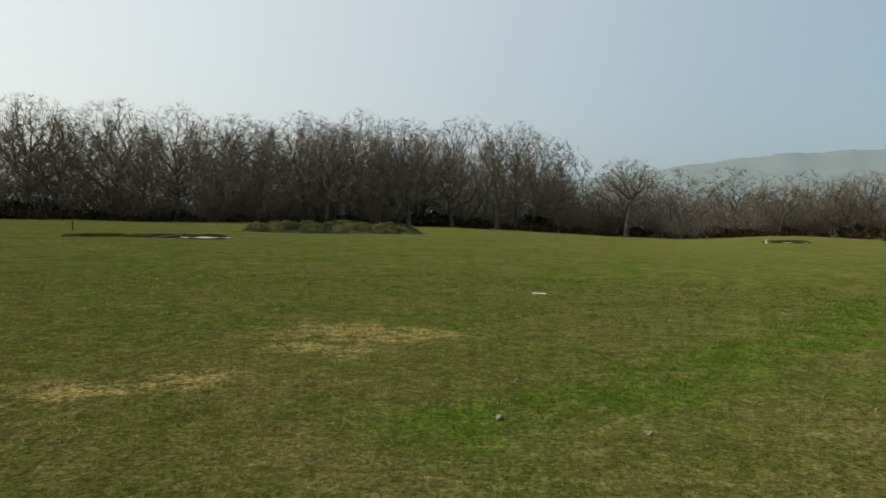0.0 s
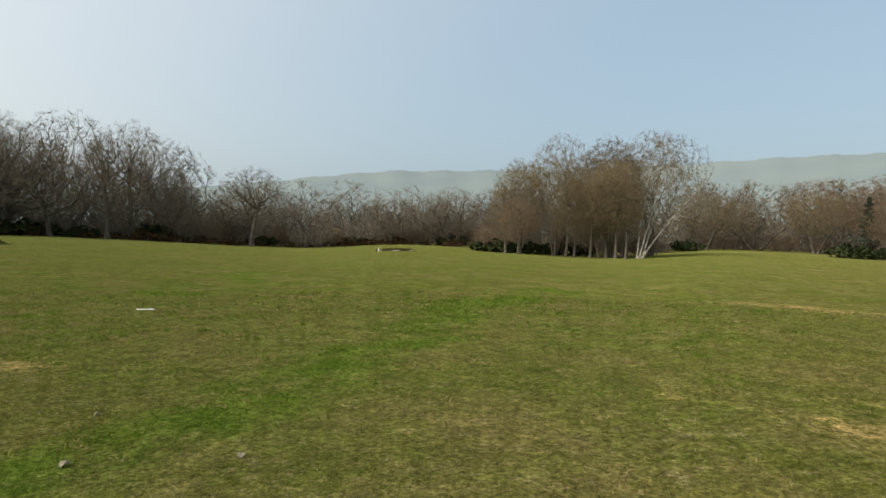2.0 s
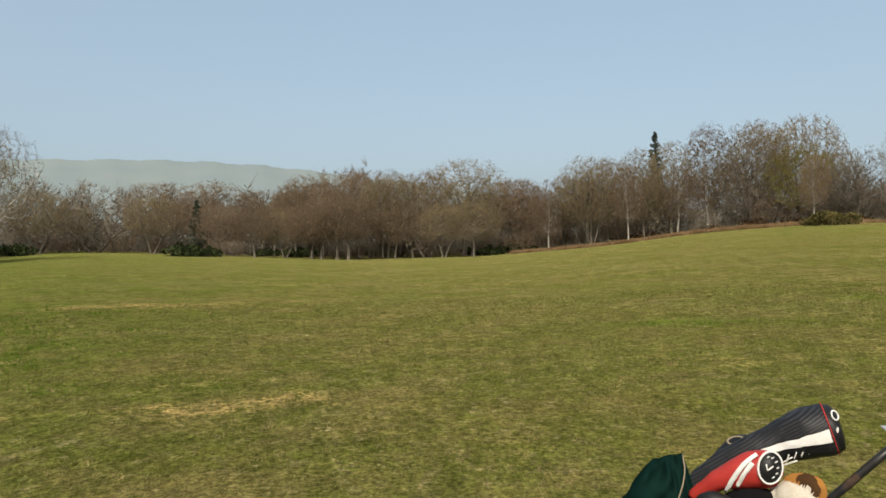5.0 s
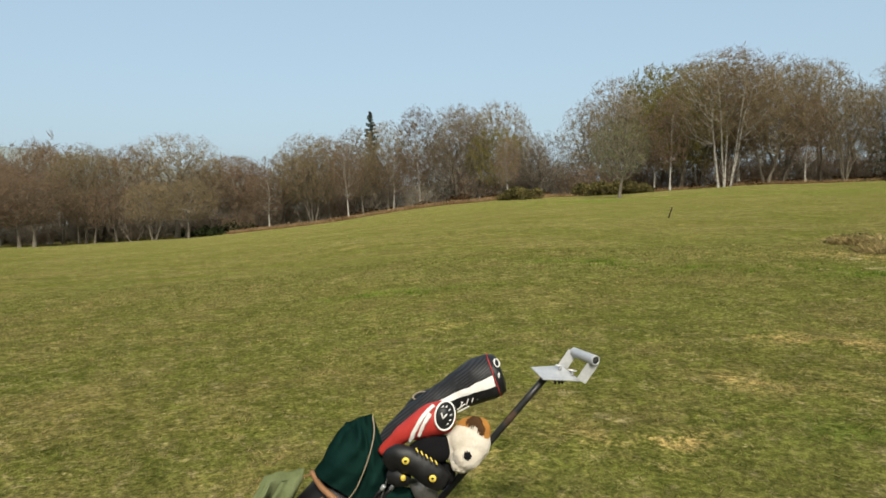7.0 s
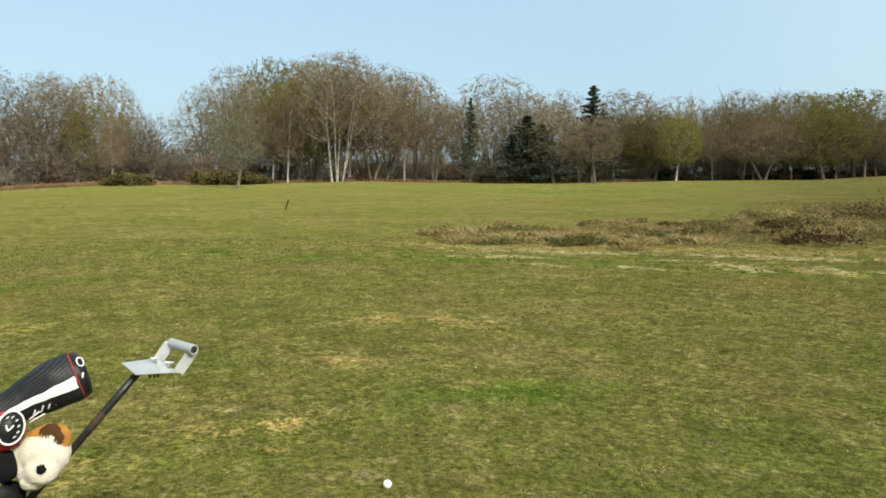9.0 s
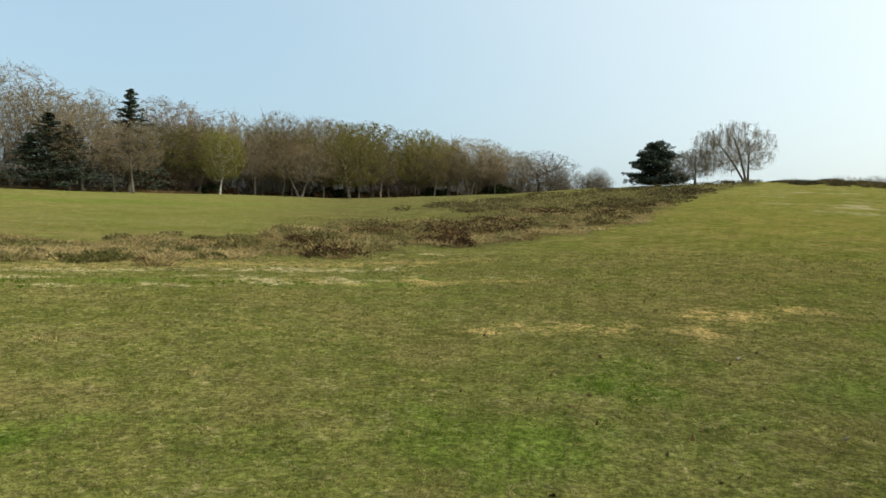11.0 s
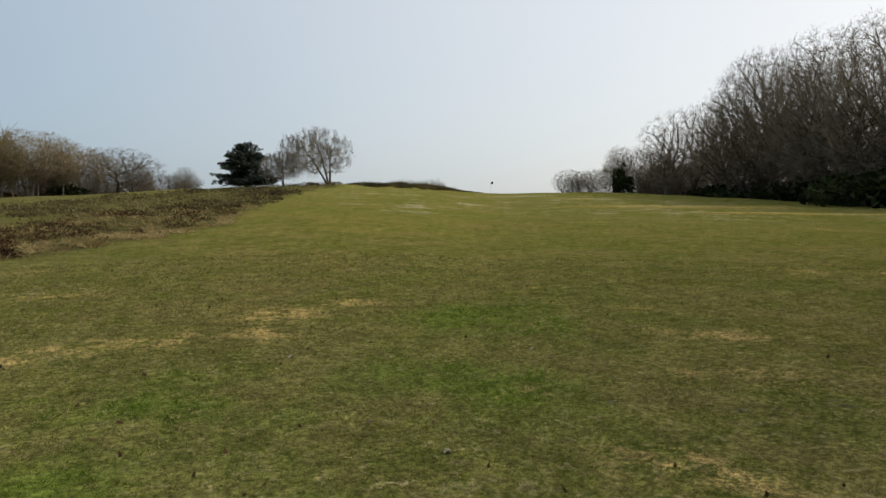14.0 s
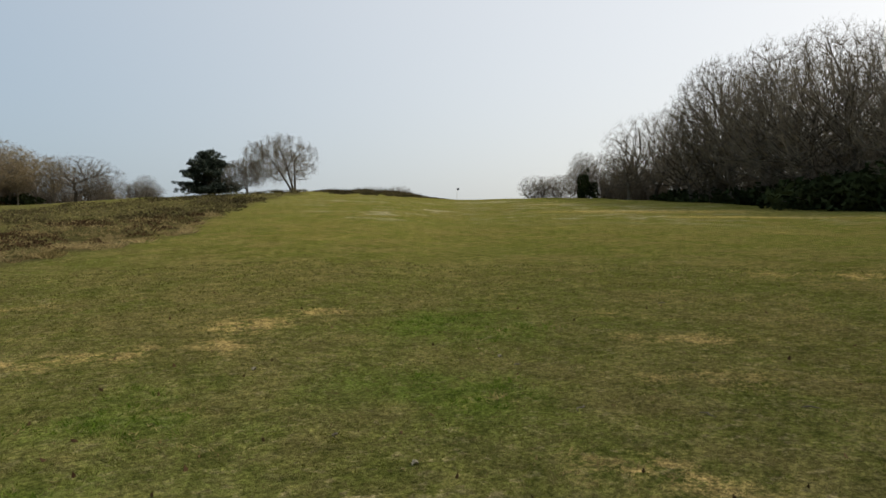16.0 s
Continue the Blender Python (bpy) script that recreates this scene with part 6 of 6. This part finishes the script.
# the turf face's shade is put into this dark colour
M_face_shade = surface("shade_dark_turf_face", (0.030, 0.024, 0.014), (0.060, 0.055, 0.022), 2.0, 20.0, 0.95, 0.6, dist=0.03)


def build_bunker(heading, dist, wide, deep, lip, label, sand_x=0.0, sand_wide=None, sandy=True):
    """A sand hollow with a turf face behind it."""
    ob = new("bunker")
    p = spot(heading, dist)
    ob.matrix_world = pose(p.x, p.y, 0, 0, 0, -heading)
    c, s = math.cos(radians(heading)), math.sin(radians(heading))

    def ground(x, y):
        return float(height(p.x + x * c + y * s, p.y - x * s + y * c))

    def sand(u, v):
        a = u * 6.28319
        x, y = sand_x + (sand_wide or wide) * 0.5 * v * math.cos(a) * (1 + 0.1 * math.sin(3 * a)), deep * 0.5 * v * math.sin(a)
        return x, y, ground(x, y) + 0.06 - 0.05 * (1 - v) + 0.02 * math.sin(5 * a)

    def face(u, v):
        x = (u - 0.5) * wide * 1.15
        swell = max(0.0, 1 - (2 * u - 1) ** 10) * (0.85 + 0.18 * noise.noise((x * 0.9, heading, 0)))
        y = deep * 0.42 + (0, 0.10, 0.25, 1.2, 2.6)[round(v * 4)]
        rise = (0.0, 0.55, 1.0, 0.8, -0.15)[round(v * 4)] * lip * swell
        return x, y + 0.15 * math.sin(x * 1.7), ground(x, y) + rise + 0.03 * noise.noise((x * 3, y * 3, 1))
    v, q = sheet(sand, 40, 6, True)
    if sandy:
        part("sand", mesh_np("sand", v, q), M_sand, ob, "pale bunker sand")
    v, q = sheet(face, 60, 5)
    part("face", mesh_np("face", v, q), M_face_shade, ob, "turf face with its shade painted dark")
    return tagged(ob, label, "bunker")


build_bunker(339.0, 38, 4.7, 1.3, 0.25, "sand bunker with a dark turf face on the fairway", 1.3, 2.5)
build_bunker(333.2, 39, 2.8, 0.5, 0.20, "shallow grassy bunker beside the larger one", sandy=False)
build_bunker(26.7, 66, 3.4, 0.9, 0.30, "small far bunker with a dark lip")


def build_rake():
    ob = new("bunker_rake")
    p = spot(338.2, 37.4)
    ob.matrix_world = pose(p.x, p.y, p.z + 0.05, 0, 0, -338.2)
    part("shaft", sweep([(-0.75, 0, 0.02), (0, 0, 0.10), (0.75, 0.1, 0.20)], (0.016, 0.016, 0.016), 8, 8), M_pipe, ob, "pale wooden shaft")
    part("head", sweep([(0.75, -0.2, 0.20), (0.76, 0.1, 0.21), (0.75, 0.4, 0.20)], (0.02, 0.022, 0.02), 8, 8), M_wood, ob)
    tagged(ob, "pale wooden rake lying at the bunker's edge", "rake")


build_rake()


def build_mound():
    """A lumpy grass bank."""
    ob = new("grass_mound")
    p = spot(351, 56)
    ob.matrix_world = pose(p.x, p.y, 0, 0, 0, -351)
    c, s = math.cos(radians(351)), math.sin(radians(351))

    def bank(u, v):
        x, y = (u - 0.5) * 14.0, (v - 0.5) * 6.0
        g0 = float(height(p.x + x * c + y * s, p.y - x * s + y * c))
        edge_fall = max(0.0, 1 - abs(2 * u - 1) ** 10) * math.cos((v - 0.5) * math.pi) ** 1.2
        lump = 0.66 + 0.30 * noise.noise((x * 0.45, y * 0.5, 3)) + 0.20 * noise.noise((x * 1.2, y * 1.6, 5)) + 0.05 * noise.noise((x * 5, y * 4, 8)) - 0.012 * x
        return x, y, g0 - 0.06 + edge_fall * lump * 1.35
    v, q = sheet(bank, 90, 30)
    me = mesh_np("bank", v, q)
    part("bank", me, M_bank, ob)
    tagged(ob, "lumpy rough-grass mound before the wood", "mound")
    g = np.random.default_rng(71)
    pick = g.integers(0, len(v), 1300)
    at = v[pick] + g.normal(0, 0.08, (1300, 3)) * (1, 1, 0)
    i = np.repeat(np.arange(1300), 7)
    way = np.c_[g.normal(0, 0.09, (len(i), 2)), g.uniform(0.03, 0.10, len(i))]
    grow = Growth()
    grow.spikes(at[i] + way * (0.3, 0.3, 0), way, 0.02)
    t = solid("rough_grass", grow.mesh("rough_grass"), M_bank, ob)
    t["kind"] = "stuff"


M_bank = surface("rough_grass_bank", (0.024, 0.027, 0.012), (0.090, 0.094, 0.034), 0.9, 9.0, 0.95, 0.8, dist=0.05)
build_mound()


def build_board():
    ob = new("tee_marker")
    p = spot(8.0, 14.4)
    ob.matrix_world = pose(p.x, p.y, p.z + 0.005, 0, 3, 10)
    part("board", block([(-0.14, -0.09, 0), (0.15, -0.08, 0), (0.14, 0.09, 0), (-0.15, 0.08, 0)], 0.025), M_paint, ob, smooth=False)
    tagged(ob, "flat white tee marker board on the turf", "tee marker")


build_board()


def hill_height(heading, dist):
    return -32 + (1.5 + 3000 * math.tan(radians(5.9)) + 32) * ((dist - 1500) / 1500) ** 1.4


def build_house(heading, dist, wide, turn):
    ob = new("house")
    a = radians(heading)
    ob.matrix_world = pose(dist * math.sin(a), dist * math.cos(a), hill_height(heading, dist), 0, 0, turn - heading)
    w, d, h = wide / 2, 4.5, 5.5
    part("wall", block([(-w, -d, 0), (w, -d, 0), (w, d, 0), (-w, d, 0)], h, 0.05), M_paint, ob, smooth=False)
    v = np.array([(-w - .4, -d - .4, h - .1), (w + .4, -d - .4, h - .1), (w + .4, d + .4, h - .1), (-w - .4, d + .4, h - .1), (-w - .4, 0, h + 3.4), (w + .4, 0, h + 3.4)])
    part("roof", mesh_np("roof", v, [(0, 1, 5, 4), (2, 3, 4, 5), (0, 3, 2, 1)], [(0, 4, 3), (1, 2, 5)]), M_slate, ob, smooth=False)
    for k in (-0.6, -0.2, 0.2, 0.6):
        part("window", block([(k * w - 0.7, -d - 0.03, 2.2), (k * w + 0.7, -d - 0.03, 2.2), (k * w + 0.7, -d - 0.03, 3.8), (k * w - 0.7, -d - 0.03, 3.8)], 0.06, 0.01), M_black, ob, smooth=False)
    tagged(ob, "white house with a slate roof far off below the hills", "house", "far houses")


M_slate = surface("roof_slate", (0.16, 0.16, 0.17), (0.22, 0.21, 0.21), 0.4, 2.0, 0.8, 0.2)
for h, d, w, t in ((54.8, 2180, 17, 10), (55.6, 2200, 12, -20), (56.5, 2190, 20, 5), (57.1, 2230, 14, 30), (67.9, 2110, 15, 0), (68.2, 2130, 11, 25)):
    build_house(h, d, w, t)

# ---- turf close to the path ----
def blade_material(name, c1, c2):
    """Thin leaves that let light through, tuft by tuft lighter and darker."""
    return surface(name, c1, c2, 8.0, 0, 0.85, 0, 0.35, True, soft=0.45, spread=(0.42, 0.58))


M_blade = blade_material("grass_blade", (0.098, 0.110, 0.020), (0.215, 0.184, 0.074))
M_lushb = blade_material("lush_blade", (0.064, 0.118, 0.011), (0.120, 0.160, 0.024))
M_strawb = blade_material("straw_blade", (0.370, 0.290, 0.128), (0.240, 0.182, 0.078))
g = np.random.default_rng(81)
# tufts of five blades, coarser and sparser away from the path
n = 62000
r = 1.2 + 17.0 * g.uniform(0, 1, n) ** 1.15
a = np.radians(g.uniform(-52, 262, n))
tx, ty = r * np.sin(a), r * np.cos(a) + 0.2
i = np.repeat(np.arange(n), 5)
x, y = tx[i] + g.normal(0, 0.012, len(i)) * (1 + 0.15 * r[i]), ty[i] + g.normal(0, 0.012, len(i)) * (1 + 0.15 * r[i])
patch = np.array([noise.noise((p * 1.3, q * 1.3, 0.0)) + 0.5 * noise.noise((p * 5, q * 5, 2.0)) for p, q in zip(tx, ty)])
dry = (stain(tx, ty, STRAW) * np.where((np.degrees(a) > 110) & (np.degrees(a) < 172), 0.6, 1.0) + 0.35 * patch > 0.42) | (patch > 0.60)
green = (damp(tx, ty) + 0.55 * patch > 0.52) & ~dry
big = g.uniform(0.6, 1.35, n) * (1 + 0.5 * np.clip(patch, -0.6, 0.6))
for name, pick, material, tall, label in (("grass", ~dry & ~green, M_blade, 0.022, "short mown grass blades"), ("lush_grass", green, M_lushb, 0.030, "longer lush green grass blades"),
                                          ("dry_grass", dry, M_strawb, 0.020, "parched straw-coloured grass blades")):
    on = pick[i]
    j = i[on]
    m = len(j)
    root = np.c_[x[on], y[on], height(x[on], y[on]) - 0.003]
    rise = tall * (1 + 0.05 * r[j]) * big[j]
    way = np.c_[g.normal(0, 0.6, (m, 2)) * rise[:, None], g.uniform(0.45, 1.15, m) * rise]
    grow = Growth()
    grow.slivers(root, way, (0.0016 + 0.00045 * r[j])[:, None], g)
    tagged(solid(name, grow.mesh(name), material), label, "grass", kind="stuff")

# crumbs of soil, dead leaves and twigs
n = 190
r = 3.5 + 18 * g.uniform(0, 1, n) ** 1.1
a = np.radians(g.uniform(176, 246, n))
x, y = r * np.sin(a), r * np.cos(a)
grow = Growth()
grow.leaves(np.c_[x, y, height(x, y) + 0.009], 0.032, g, 3.0)
tagged(solid("leaf_litter", grow.mesh("leaf_litter"), M_clod), "scattered dead leaves and soil crumbs on the turf", "leaf litter", kind="stuff")
n = 90
r = 3.0 + 20 * g.uniform(0, 1, n)
a = np.radians(g.uniform(-40, 200, n))
x, y = r * np.sin(a), r * np.cos(a)
grow = Growth()
grow.leaves(np.c_[x, y, height(x, y) + 0.010], 0.008, g, 3.0)
tagged(solid("daisies", grow.mesh("daisies"), M_daisy), "tiny pale flowers and chips in the turf", "flowers", kind="stuff")


def build_chip(x, y, long, turn):
    """A torn scrap of turf or bark, pale and curled."""
    ob = new("turf_scrap")
    ob.matrix_world = pose(x, y, float(height(x, y)) + 0.012, 8, -6, turn)
    v, q = sheet(lambda u, w: ((u - 0.5) * long * (1 - 0.5 * abs(w - 0.4)), (w - 0.5) * long * (0.55 + 0.25 * math.sin(u * 5)), 0.02 * math.sin(u * 3.1) + 0.006 * math.sin(w * 9 + u * 4)), 9, 7)
    top = np.array(v)
    both = np.vstack([top, top - (0, 0, 0.006)])
    n = len(top)
    rim = [*range(9), *range(17, 63, 9), *range(61, 53, -1), *range(45, 0, -9)]
    sides = [(a, b, b + n, a + n) for a, b in zip(rim, rim[1:] + rim[:1])]
    part("scrap", mesh_np("scrap", both, q + [tuple(k + n for k in f[::-1]) for f in q] + sides), M_scrap, ob)
    tagged(ob, "pale dried scrap lying on the turf", "turf scrap", "turf scraps")


M_scrap = surface("dried_scrap", (0.30, 0.27, 0.20), (0.22, 0.19, 0.13), 20.0, 120.0, 0.9, 0.4, dist=0.003)
for x, y, long, turn in ((0.445, 5.395, 0.075, 20), (1.455, 5.085, 0.065, 70), (0.70, 6.56, 0.05, 0), (-4.84, -6.30, 0.06, 30), (-2.64, -4.07, 0.06, 10), (-2.33, -7.01, 0.07, 60)):
    build_chip(x, y, long, turn)


def build_twig(x, y, long, turn):
    ob = new("fallen_twig")
    ob.matrix_world = pose(x, y, float(height(x, y)) + 0.008, 0, 0, turn)
    part("stick", sweep([(-long / 2, 0, 0), (-long * 0.1, 0.03, 0.008), (long * 0.2, 0.0, 0.01), (long / 2, 0.03, 0)], (0.003, 0.006, 0.005, 0.002), 6, 12), M_pale, ob)
    tagged(ob, "small fallen twig lying on the turf", "twig", "fallen twigs")


for h, d, long, turn in ((224.5, 6.2, 0.22, 30), (233.5, 6.3, 0.16, 80), (229, 12.0, 0.25, 10), (240, 6.8, 0.15, 120), (206, 5.4, 0.12, 60), (219, 7.6, 0.14, 20)):
    build_twig(d * math.sin(radians(h)), d * math.cos(radians(h)), long, turn)
